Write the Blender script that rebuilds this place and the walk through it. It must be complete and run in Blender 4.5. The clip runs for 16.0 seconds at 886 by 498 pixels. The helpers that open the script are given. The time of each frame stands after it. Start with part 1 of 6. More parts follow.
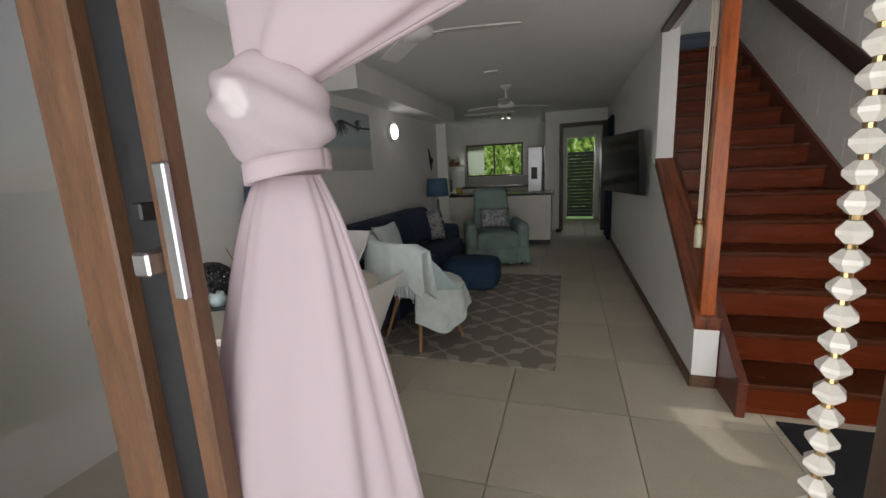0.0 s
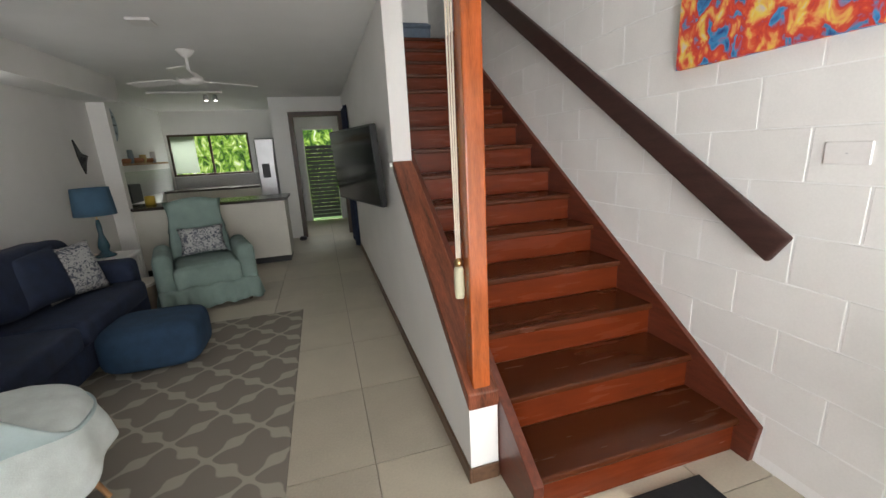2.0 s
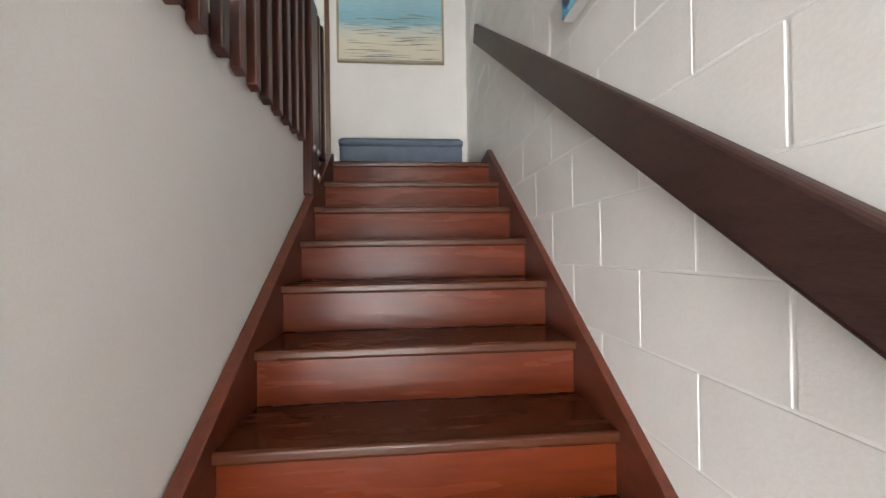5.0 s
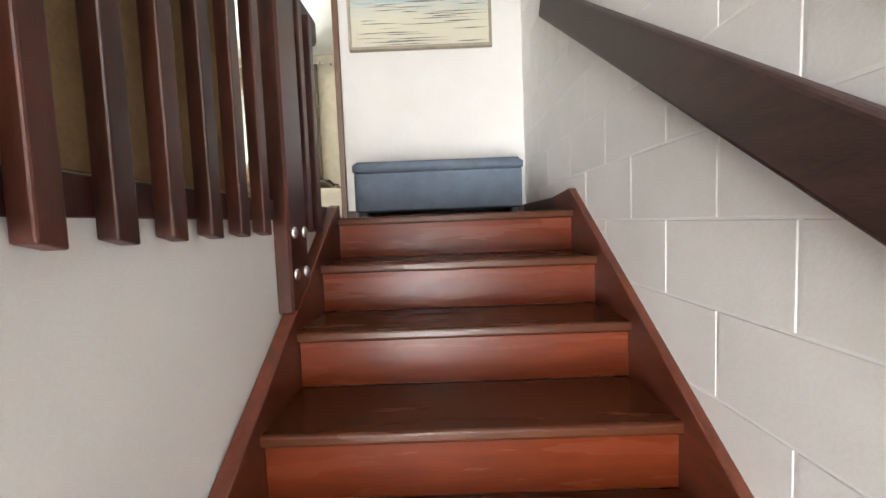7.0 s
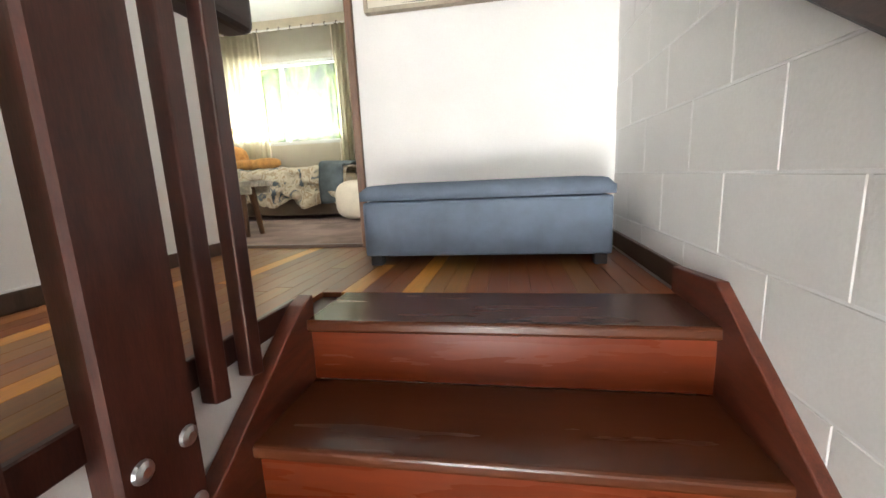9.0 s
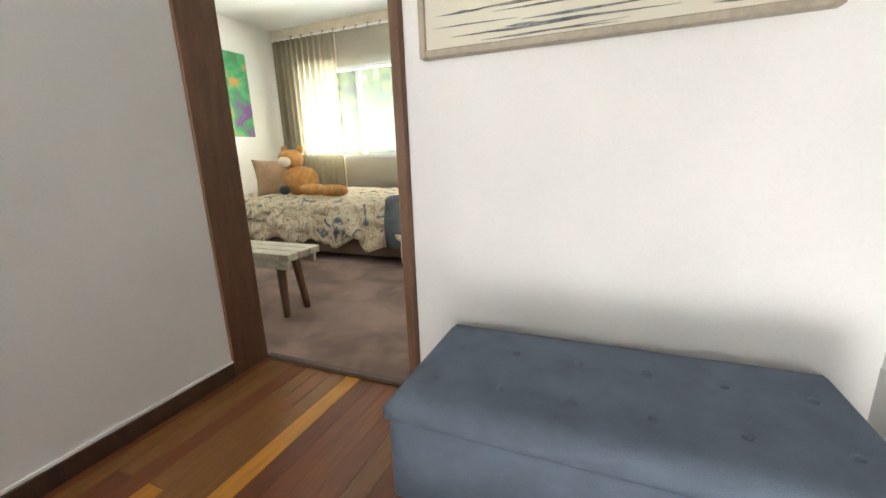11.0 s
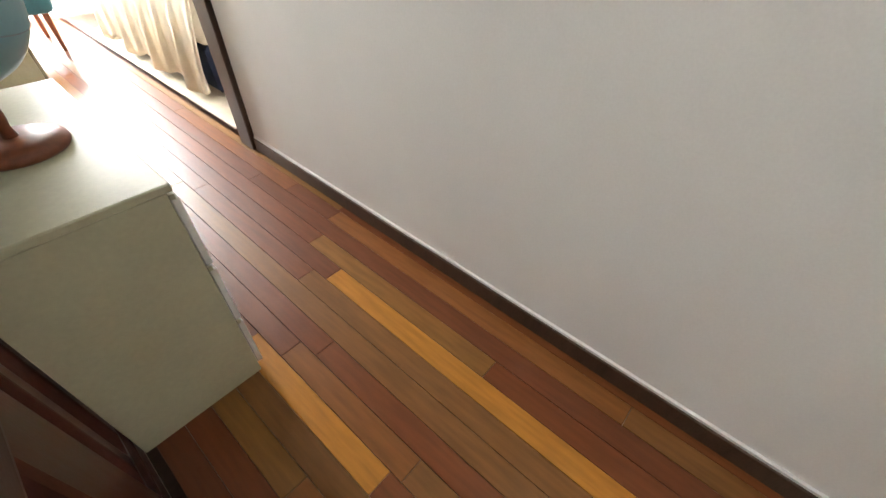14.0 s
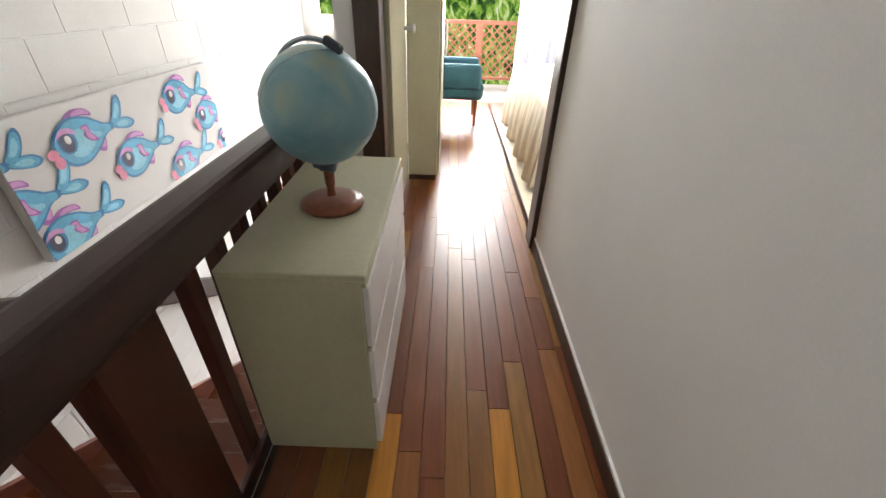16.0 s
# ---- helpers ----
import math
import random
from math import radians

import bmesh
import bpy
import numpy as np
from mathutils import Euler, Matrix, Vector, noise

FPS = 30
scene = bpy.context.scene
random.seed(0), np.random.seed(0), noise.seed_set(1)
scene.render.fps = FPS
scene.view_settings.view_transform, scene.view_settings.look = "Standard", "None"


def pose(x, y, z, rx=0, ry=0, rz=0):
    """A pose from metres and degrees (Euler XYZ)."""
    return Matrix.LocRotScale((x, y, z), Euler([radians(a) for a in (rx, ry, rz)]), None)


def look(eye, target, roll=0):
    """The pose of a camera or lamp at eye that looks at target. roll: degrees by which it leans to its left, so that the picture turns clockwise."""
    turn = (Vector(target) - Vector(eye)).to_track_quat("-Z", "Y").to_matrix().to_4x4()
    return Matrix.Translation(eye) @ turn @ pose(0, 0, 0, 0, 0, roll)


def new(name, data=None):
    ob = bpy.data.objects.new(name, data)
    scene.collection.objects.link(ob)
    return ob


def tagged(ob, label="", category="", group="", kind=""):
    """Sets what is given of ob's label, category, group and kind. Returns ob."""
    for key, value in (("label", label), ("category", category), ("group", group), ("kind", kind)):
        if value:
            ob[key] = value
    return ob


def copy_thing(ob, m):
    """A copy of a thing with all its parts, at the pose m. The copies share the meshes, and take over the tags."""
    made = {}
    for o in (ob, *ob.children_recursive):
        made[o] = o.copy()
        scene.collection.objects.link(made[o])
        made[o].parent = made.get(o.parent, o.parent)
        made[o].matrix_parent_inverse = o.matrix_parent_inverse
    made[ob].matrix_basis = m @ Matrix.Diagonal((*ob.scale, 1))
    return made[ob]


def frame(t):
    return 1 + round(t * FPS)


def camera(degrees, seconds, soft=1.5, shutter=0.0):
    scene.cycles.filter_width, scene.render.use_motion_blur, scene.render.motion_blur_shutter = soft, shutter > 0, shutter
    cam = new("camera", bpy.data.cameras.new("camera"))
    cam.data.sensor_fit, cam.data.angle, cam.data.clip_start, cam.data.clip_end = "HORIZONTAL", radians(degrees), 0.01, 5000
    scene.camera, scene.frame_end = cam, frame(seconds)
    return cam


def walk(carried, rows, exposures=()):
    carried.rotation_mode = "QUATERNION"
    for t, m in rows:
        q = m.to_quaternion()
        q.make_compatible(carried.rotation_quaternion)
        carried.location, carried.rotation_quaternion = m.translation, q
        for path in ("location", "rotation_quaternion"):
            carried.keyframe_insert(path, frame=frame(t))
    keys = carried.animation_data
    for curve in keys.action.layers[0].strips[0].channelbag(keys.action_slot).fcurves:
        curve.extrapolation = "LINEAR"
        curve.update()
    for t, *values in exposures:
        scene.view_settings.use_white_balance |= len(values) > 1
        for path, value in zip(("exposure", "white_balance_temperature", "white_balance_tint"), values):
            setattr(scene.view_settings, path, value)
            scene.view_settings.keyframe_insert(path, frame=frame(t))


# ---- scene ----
cam = camera(95.8, 16.0)
PATH = [
    (0, (-1.962, -2.298, 1.357), (-2.555, -0.428, 0.971), -2.8),
    (0.5, (-2.032, -2.0, 1.369), (-2.467, -0.073, 1.055), -2.6),
    (1, (-2.074, -1.732, 1.384), (-2.483, 0.194, 1.036), -4.0),
    (1.5, (-2.024, -1.376, 1.471), (-1.901, 0.592, 1.136), -2.5),
    (2, (-1.722, -1.134, 1.439), (-1.181, 0.729, 0.952), -2.9),
    (2.5, (-1.351, -0.786, 1.433), (-0.546, 0.978, 0.943), 0.2),
    (2.7, (-1.217, -0.607, 1.405), (-0.306, 1.128, 1.004), 0.8),
    (3, (-1.01, -0.364, 1.437), (-0.148, 1.396, 1.037), 1.2),
    (3.1, (-0.955, -0.292, 1.431), (-0.177, 1.504, 1.02), 1.4),
    (3.5, (-0.751, 0.087, 1.425), (-0.313, 1.993, 1.006), 1.2),
    (4, (-0.603, 0.516, 1.571), (-0.312, 2.445, 1.13), 0.1),
    (4.2, (-0.582, 0.653, 1.645), (-0.351, 2.607, 1.288), -0.0),
    (4.5, (-0.582, 0.867, 1.85), (-0.447, 2.849, 1.619), -0.1),
    (5, (-0.581, 1.162, 2.1), (-0.407, 3.155, 2.114), -0.8),
    (7.5, (-0.591, 2.238, 2.732), (-0.696, 4.226, 2.542), -1.9),
    (8, (-0.526, 2.42, 2.803), (-0.746, 4.392, 2.554), -1.5),
    (8.4, (-0.496, 2.58, 2.932), (-0.812, 4.532, 2.634), -2.2),
    (8.8, (-0.516, 2.764, 3.039), (-0.832, 4.709, 2.695), -2.5),
    (9, (-0.505, 2.849, 3.07), (-0.845, 4.788, 2.714), -2.6),
    (9.5, (-0.487, 3.079, 3.216), (-1.029, 4.959, 2.803), -3.9),
    (12, (-0.862, 3.9, 3.712), (-1.975, 5.436, 3.085), 5.2),
    (12.5, (-0.983, 3.882, 3.726), (-2.565, 4.825, 2.947), 4.2),
    (13, (-1.15, 3.902, 3.768), (-2.819, 4.134, 2.691), 1.4),
    (13.5, (-1.262, 3.853, 3.77), (-2.658, 3.508, 2.38), 1.5),
    (14, (-1.308, 3.881, 3.768), (-2.427, 2.952, 2.395), 2.2),
    (14.5, (-1.393, 3.795, 3.794), (-2.309, 2.536, 2.539), 4.6),
    (15, (-1.5, 3.732, 3.835), (-2.148, 2.215, 2.703), 3.6),
    (15.5, (-1.576, 3.752, 3.828), (-1.832, 2.122, 2.698), 3.2),
    (16, (-1.609, 3.781, 3.845), (-1.61, 2.098, 2.765), 2.1),
]
EXPOSURE = [(0.0, -1.35), (0.5, -1.05), (1.0, -0.4), (2.0, -0.25), (2.6, -0.2), (3.0, -0.2), (3.5, 0.25), (4.0, 0.4), (4.5, 0.55), (5.0, 0.8), (7.5, 1.65), (9.5, 1.75), (11.5, 1.35), (12.0, 1.3), (12.5, 1.35), (13.0, 1.7), (13.5, 2.05), (14.0, 1.7), (14.5, 1.45), (15.0, 1.1), (16.0, 1.1)]
walk(cam, [(t, look(eye, target, roll)) for t, eye, target, roll in PATH], EXPOSURE)

# ---- world and light ----
world = bpy.data.worlds.new("sky")
scene.world = world
world.use_nodes = True
wn = world.node_tree
sky = wn.nodes.new("ShaderNodeTexSky")
sky.sky_type = "NISHITA"
sky.sun_disc = False
sky.sun_elevation, sky.sun_rotation = radians(68), radians(160)
wn.links.new(sky.outputs[0], wn.nodes["Background"].inputs[0])
wn.nodes["Background"].inputs[1].default_value = 0.12


def lamp(name, kind, m, energy, color=(1, 1, 1), size=1.0, size_y=None, angle=None):
    d = bpy.data.lights.new(name, kind)
    d.energy, d.color = energy, color
    if kind == "AREA":
        d.size = size
        if size_y:
            d.shape, d.size_y = "RECTANGLE", size_y
    if angle:
        d.angle = radians(angle)
    ob = new(name, d)
    ob.matrix_world = m
    return ob


lamp("sun", "SUN", look((1, -2.5, 8), (0, 0, 0)), 2.2, (1, 0.95, 0.86), angle=0.6)
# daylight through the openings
lamp("daylight_front", "AREA", look((-2.0, -3.6, 1.15), (-1.2, 1.5, 1.7)), 190, (0.97, 0.98, 1), 3.2, 2.0)
lamp("daylight_front_pane", "AREA", look((-0.85, -2.0, 1.15), (-0.45, 3.0, 2.6)), 20, (1, 0.94, 0.84), 1.2, 1.9)
lamp("daylight_kitchen", "AREA", look((-3.8, 9.3, 3.3), (-3.7, 6, 0.4)), 600, (0.96, 1, 0.95), 1.4, 0.8)
lamp("daylight_back_door", "AREA", look((-1.68, 9.6, 3.4), (-1.7, 6.5, 0.2)), 260, (0.96, 1, 0.97), 1.0, 1.4)
lamp("daylight_rear_bedroom", "AREA", look((-3.4, 9.0, 6.3), (-3.0, 6.4, 3.0)), 40, (1, 0.93, 0.80), 1.4, 1.0)
lamp("daylight_balcony", "AREA", look((-1.6, -1.97, 4.2), (-2.1, 3.5, 3.5)), 225, (0.98, 0.98, 0.97), 1.5, 1.9)
# added fill for the upper stairs, no window is known there
lamp("fill_stairwell", "AREA", look((-0.55, -1.45, 4.25), (-0.5, 3.5, 3.3)), 6, (1, 0.98, 0.95), 0.9, 1.1)


# ---- materials ----
def nodes_of(name, rough, metallic=0.0, coat=0.0):
    m = bpy.data.materials.new(name)
    m.use_nodes = True
    b = m.node_tree.nodes["Principled BSDF"]
    b.inputs["Roughness"].default_value = rough
    b.inputs["Metallic"].default_value = metallic
    b.inputs["Coat Weight"].default_value = coat
    b.inputs["Coat Roughness"].default_value = 0.12
    return m, m.node_tree, b


def ramp(t, stops):
    r = t.nodes.new("ShaderNodeValToRGB")
    e = r.color_ramp.elements
    while len(e) < len(stops):
        e.new(0.5)
    for k, (p, c) in zip(e, stops):
        k.position, k.color = p, (*c, 1)
    return r


def mat(name, base, rough=0.6, var=0.12, scale=6.0, bump=0.15, fine=60.0, metallic=0.0, coat=0.0, stretch=(1, 1, 1), rand=0.0, sheen=0.08, spec=0.5):
    """Colour with broad stains and fine grain, and a little relief."""
    m, t, b = nodes_of(name, rough, metallic, coat)
    b.inputs["Specular IOR Level"].default_value = spec
    mp = t.nodes.new("ShaderNodeMapping")
    mp.inputs["Scale"].default_value = stretch
    geo = t.nodes.new("ShaderNodeNewGeometry")
    t.links.new(geo.outputs["Position"], mp.inputs[0])
    n1 = t.nodes.new("ShaderNodeTexNoise")
    n1.inputs["Scale"].default_value, n1.inputs["Detail"].default_value = scale, 5
    n2 = t.nodes.new("ShaderNodeTexNoise")
    n2.inputs["Scale"].default_value, n2.inputs["Detail"].default_value = fine, 3
    for n in (n1, n2):
        t.links.new(mp.outputs[0], n.inputs["Vector"])
    mix = t.nodes.new("ShaderNodeMath")
    mix.operation = "MULTIPLY_ADD"
    mix.inputs[1].default_value = 0.6
    half = t.nodes.new("ShaderNodeMath")
    half.operation = "MULTIPLY"
    half.inputs[1].default_value = 0.4
    t.links.new(n2.outputs[0], half.inputs[0])
    t.links.new(n1.outputs[0], mix.inputs[0])
    t.links.new(half.outputs[0], mix.inputs[2])
    lo = [max(0, c * (1 - 1.6 * var)) for c in base]
    hi = [min(1, c * (1 + 1.6 * var)) for c in base]
    r = ramp(t, [(0.3, lo), (0.7, hi)])
    src = mix.outputs[0]
    if rand:
        oi = t.nodes.new("ShaderNodeObjectInfo")
        ad = t.nodes.new("ShaderNodeMath")
        ad.operation = "MULTIPLY_ADD"
        ad.inputs[1].default_value = rand
        t.links.new(oi.outputs["Random"], ad.inputs[0])
        sb = t.nodes.new("ShaderNodeMath")
        sb.operation = "SUBTRACT"
        sb.inputs[1].default_value = rand / 2
        t.links.new(src, ad.inputs[2])
        t.links.new(ad.outputs[0], sb.inputs[0])
        src = sb.outputs[0]
    t.links.new(src, r.inputs[0])
    t.links.new(r.outputs[0], b.inputs["Base Color"])
    if bump:
        bp = t.nodes.new("ShaderNodeBump")
        bp.inputs["Strength"].default_value, bp.inputs["Distance"].default_value = bump, 0.004
        t.links.new(mix.outputs[0], bp.inputs["Height"])
        t.links.new(bp.outputs[0], b.inputs["Normal"])
    rr = t.nodes.new("ShaderNodeMapRange")
    rr.inputs["To Min"].default_value, rr.inputs["To Max"].default_value = max(0.03, rough - sheen), min(1, rough + sheen)
    t.links.new(n1.outputs[0], rr.inputs[0])
    t.links.new(rr.outputs[0], b.inputs["Roughness"])
    return m


def glow(name, color, strength):
    m, t, b = nodes_of(name, 0.5)
    b.inputs["Base Color"].default_value = (*color, 1)
    b.inputs["Emission Color"].default_value = (*color, 1)
    b.inputs["Emission Strength"].default_value = strength
    return m


def foliage_glow(name, strength, scale=7.0):
    """Garden out of focus beyond a window, its sunlight painted in as emission."""
    m, t, b = nodes_of(name, 1.0)
    geo = t.nodes.new("ShaderNodeNewGeometry")
    mp = t.nodes.new("ShaderNodeMapping")
    mp.inputs["Rotation"].default_value = (0, 0.6, 0)
    mp.inputs["Scale"].default_value = (1.4, 1, 0.9)
    t.links.new(geo.outputs["Position"], mp.inputs[0])
    n = t.nodes.new("ShaderNodeTexNoise")
    n.inputs["Scale"].default_value, n.inputs["Detail"].default_value = scale, 8
    n.inputs["Roughness"].default_value, n.inputs["Distortion"].default_value = 0.62, 1.6
    t.links.new(mp.outputs[0], n.inputs["Vector"])
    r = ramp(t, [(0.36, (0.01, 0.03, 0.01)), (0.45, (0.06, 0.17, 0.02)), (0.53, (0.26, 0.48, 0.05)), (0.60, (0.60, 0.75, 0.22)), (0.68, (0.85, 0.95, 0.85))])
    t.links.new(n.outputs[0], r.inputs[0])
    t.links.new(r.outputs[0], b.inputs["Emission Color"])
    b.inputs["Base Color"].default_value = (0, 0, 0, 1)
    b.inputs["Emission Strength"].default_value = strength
    return m


def glass(name, tint=(1, 1, 1), rough=0.0):
    m, t, b = nodes_of(name, rough)
    b.inputs["Base Color"].default_value = (*tint, 1)
    b.inputs["Transmission Weight"].default_value = 1.0
    b.inputs["IOR"].default_value = 1.45
    return m


def sheer(name, color, clear):
    """Thin see-through cloth."""
    m, t, b = nodes_of(name, 0.9)
    out = t.nodes["Material Output"]
    tr = t.nodes.new("ShaderNodeBsdfTransparent")
    tl = t.nodes.new("ShaderNodeBsdfTranslucent")
    tl.inputs[0].default_value = (*color, 1)
    b.inputs["Base Color"].default_value = (*color, 1)
    a, c = t.nodes.new("ShaderNodeMixShader"), t.nodes.new("ShaderNodeMixShader")
    a.inputs[0].default_value, c.inputs[0].default_value = 0.5, clear
    t.links.new(b.outputs[0], a.inputs[1])
    t.links.new(tl.outputs[0], a.inputs[2])
    t.links.new(a.outputs[0], c.inputs[1])
    t.links.new(tr.outputs[0], c.inputs[2])
    t.links.new(c.outputs[0], out.inputs[0])
    return m


def rug_material():
    """Grey trellis rug: pale curving lines round darker cells."""
    m, t, b = nodes_of("trellis_rug", 0.95)
    geo = t.nodes.new("ShaderNodeNewGeometry")
    sep = t.nodes.new("ShaderNodeSeparateXYZ")
    t.links.new(geo.outputs["Position"], sep.inputs[0])

    def op(kind, a, bb=None, c=None):
        n = t.nodes.new("ShaderNodeMath")
        n.operation = kind
        for i, v in enumerate((a, bb, c)):
            if v is None:
                continue
            if isinstance(v, (int, float)):
                n.inputs[i].default_value = v
            else:
                t.links.new(v, n.inputs[i])
        return n.outputs[0]
    u = op("MULTIPLY", sep.outputs[0], 2 * math.pi / 0.44)
    v = op("MULTIPLY", sep.outputs[1], 2 * math.pi / 0.40)
    u2 = op("ADD", u, op("MULTIPLY", op("SINE", op("MULTIPLY", u, 2)), 0.45))
    v2 = op("ADD", v, op("MULTIPLY", op("SINE", op("MULTIPLY", v, 2)), 0.45))
    line = op("ABSOLUTE", op("ADD", op("COSINE", u2), op("COSINE", v2)))
    no = t.nodes.new("ShaderNodeTexNoise")
    no.inputs["Scale"].default_value = 220
    t.links.new(geo.outputs["Position"], no.inputs["Vector"])
    s = op("ADD", line, op("MULTIPLY", no.outputs[0], 0.12))
    r = ramp(t, [(0.24, (0.40, 0.365, 0.30)), (0.34, (0.23, 0.205, 0.175))])
    t.links.new(s, r.inputs[0])
    t.links.new(r.outputs[0], b.inputs["Base Color"])
    bp = t.nodes.new("ShaderNodeBump")
    bp.inputs["Strength"].default_value = 0.5
    t.links.new(no.outputs[0], bp.inputs["Height"])
    t.links.new(bp.outputs[0], b.inputs["Normal"])
    return m


def patches(name, scale, stops, rough=0.7, detail=0.0, stretch=(1, 1, 1)):
    """Irregular patches of several colours (paintings, printed cloth)."""
    m, t, b = nodes_of(name, rough)
    geo = t.nodes.new("ShaderNodeNewGeometry")
    mp = t.nodes.new("ShaderNodeMapping")
    mp.inputs["Scale"].default_value = stretch
    t.links.new(geo.outputs["Position"], mp.inputs[0])
    n = t.nodes.new("ShaderNodeTexNoise")
    n.inputs["Scale"].default_value, n.inputs["Detail"].default_value = scale, 4
    n.inputs["Distortion"].default_value = detail
    t.links.new(mp.outputs[0], n.inputs["Vector"])
    r = ramp(t, stops)
    t.links.new(n.outputs[0], r.inputs[0])
    t.links.new(r.outputs[0], b.inputs["Base Color"])
    return m


def bands(name, axis, z0, z1, stops, noise_scale=20.0, amount=0.1, stretch=(1, 1, 1), rough=0.7):
    """Colours laid over a height (or width) with an uneven brushed edge."""
    m, t, b = nodes_of(name, rough)
    geo = t.nodes.new("ShaderNodeNewGeometry")
    sep = t.nodes.new("ShaderNodeSeparateXYZ")
    t.links.new(geo.outputs["Position"], sep.inputs[0])
    mr = t.nodes.new("ShaderNodeMapRange")
    mr.inputs["From Min"].default_value, mr.inputs["From Max"].default_value = z0, z1
    t.links.new(sep.outputs["XYZ".index(axis)], mr.inputs[0])
    mp = t.nodes.new("ShaderNodeMapping")
    mp.inputs["Scale"].default_value = stretch
    t.links.new(geo.outputs["Position"], mp.inputs[0])
    n = t.nodes.new("ShaderNodeTexNoise")
    n.inputs["Scale"].default_value, n.inputs["Detail"].default_value = noise_scale, 5
    t.links.new(mp.outputs[0], n.inputs["Vector"])
    ad = t.nodes.new("ShaderNodeMath")
    ad.operation = "MULTIPLY_ADD"
    ad.inputs[1].default_value = amount
    t.links.new(n.outputs[0], ad.inputs[0])
    t.links.new(mr.outputs[0], ad.inputs[2])
    sb = t.nodes.new("ShaderNodeMath")
    sb.operation = "SUBTRACT"
    sb.inputs[1].default_value = amount / 2
    t.links.new(ad.outputs[0], sb.inputs[0])
    r = ramp(t, stops)
    t.links.new(sb.outputs[0], r.inputs[0])
    t.links.new(r.outputs[0], b.inputs["Base Color"])
    return m


WHITE = mat("white_wall_paint", (0.84, 0.825, 0.80), 0.75, 0.03, 2.5, 0.12, 180)
CEIL = mat("ceiling_paint", (0.85, 0.845, 0.835), 0.85, 0.02, 3, 0.1, 150)
BLOCK = mat("painted_block", (0.80, 0.785, 0.76), 0.6, 0.03, 5, 0.35, 120, rand=0.15)
MORTAR = mat("painted_joint", (0.86, 0.855, 0.84), 0.6, 0.03, 9, 0.2, 90)
JARRAH = mat("red_brown_riser_timber", (0.120, 0.021, 0.006), 0.27, 0.16, 2.2, 0.03, 7, coat=0.0, stretch=(1.0, 8, 8), rand=0.15, sheen=0.03, spec=0.22)
TREAD = mat("dark_polished_tread_timber", (0.070, 0.018, 0.006), 0.27, 0.05, 2.2, 0.0, 7, spec=0.35, coat=0.0, stretch=(1.0, 8, 8), rand=0.2, sheen=0.015)
JARRAH_Y = mat("red_brown_timber_lengthwise", (0.115, 0.028, 0.014), 0.36, 0.30, 5, 0.12, 45, coat=0.1, stretch=(10, 1.2, 10))
CAPWOOD = mat("grained_cap_timber", (0.18, 0.054, 0.026), 0.40, 0.52, 1.5, 0.12, 16, stretch=(16, 1.0, 2), spec=0.35)
RAILWOOD = mat("dark_rail_timber", (0.050, 0.024, 0.020), 0.45, 0.25, 4, 0.1, 50, coat=0.0, spec=0.35, stretch=(8, 1.4, 8))
BALWOOD = mat("dark_baluster_timber", (0.062, 0.018, 0.012), 0.34, 0.3, 5, 0.1, 45, stretch=(8, 8, 1.2), rand=0.3)
ORANGE = mat("orange_varnished_post", (0.34, 0.075, 0.014), 0.24, 0.25, 4, 0.06, 30, coat=0.35, stretch=(9, 9, 1))
DOORWOOD = mat("brown_door_timber", (0.15, 0.072, 0.036), 0.45, 0.25, 5, 0.12, 50, stretch=(9, 9, 1.2))
DARKFRAME = mat("dark_stained_frame", (0.07, 0.040, 0.026), 0.42, 0.25, 5, 0.1, 50, stretch=(8, 8, 1.5))
SKIRT = mat("brown_skirting", (0.13, 0.070, 0.040), 0.4, 0.25, 6, 0.1, 50, stretch=(6, 1.5, 6))
TILE = mat("beige_floor_tile", (0.50, 0.45, 0.36), 0.32, 0.08, 3, 0.05, 90, rand=0.25)
GROUT = mat("grout", (0.28, 0.25, 0.2), 0.9, 0.1, 20, 0.2)
PALEFRAME = mat("champagne_picture_frame", (0.40, 0.34, 0.25), 0.45, 0.15, 6, 0.08, 60)
NAVY = mat("navy_upholstery", (0.018, 0.028, 0.062), 0.9, 0.25, 12, 0.5, 260)
BLUEGREY = mat("blue_grey_linen", (0.135, 0.170, 0.225), 0.92, 0.12, 14, 0.6, 320)
SAGE = mat("sage_green_cover", (0.22, 0.30, 0.275), 0.95, 0.12, 7, 0.5, 200)
THROW = mat("white_knitted_throw", (0.70, 0.76, 0.75), 0.95, 0.08, 14, 0.8, 240)
PLASTIC = mat("white_moulded_plastic", (0.78, 0.76, 0.74), 0.35, 0.03, 6, 0.03, 80)
PALETEAL = mat("pale_teal_shell", (0.52, 0.64, 0.66), 0.45, 0.04, 6, 0.05, 80)
LEGWOOD = mat("light_oak_leg", (0.38, 0.20, 0.09), 0.5, 0.2, 6, 0.1, 60, stretch=(8, 8, 1))
BLACK = mat("black_metal", (0.02, 0.02, 0.022), 0.4, 0.2, 20, 0.1)
CHROME = mat("brushed_steel", (0.55, 0.55, 0.56), 0.32, 0.08, 5, 0.05, 120, metallic=1.0)
TABLETOP = mat("pale_table_top", (0.66, 0.60, 0.52), 0.5, 0.06, 5, 0.08, 80)
MATTAN = mat("tan_placemat", (0.36, 0.29, 0.22), 0.85, 0.1, 20, 0.5, 250)
CHARCOAL = mat("charcoal_tray", (0.035, 0.04, 0.05), 0.6, 0.2, 10, 0.2)
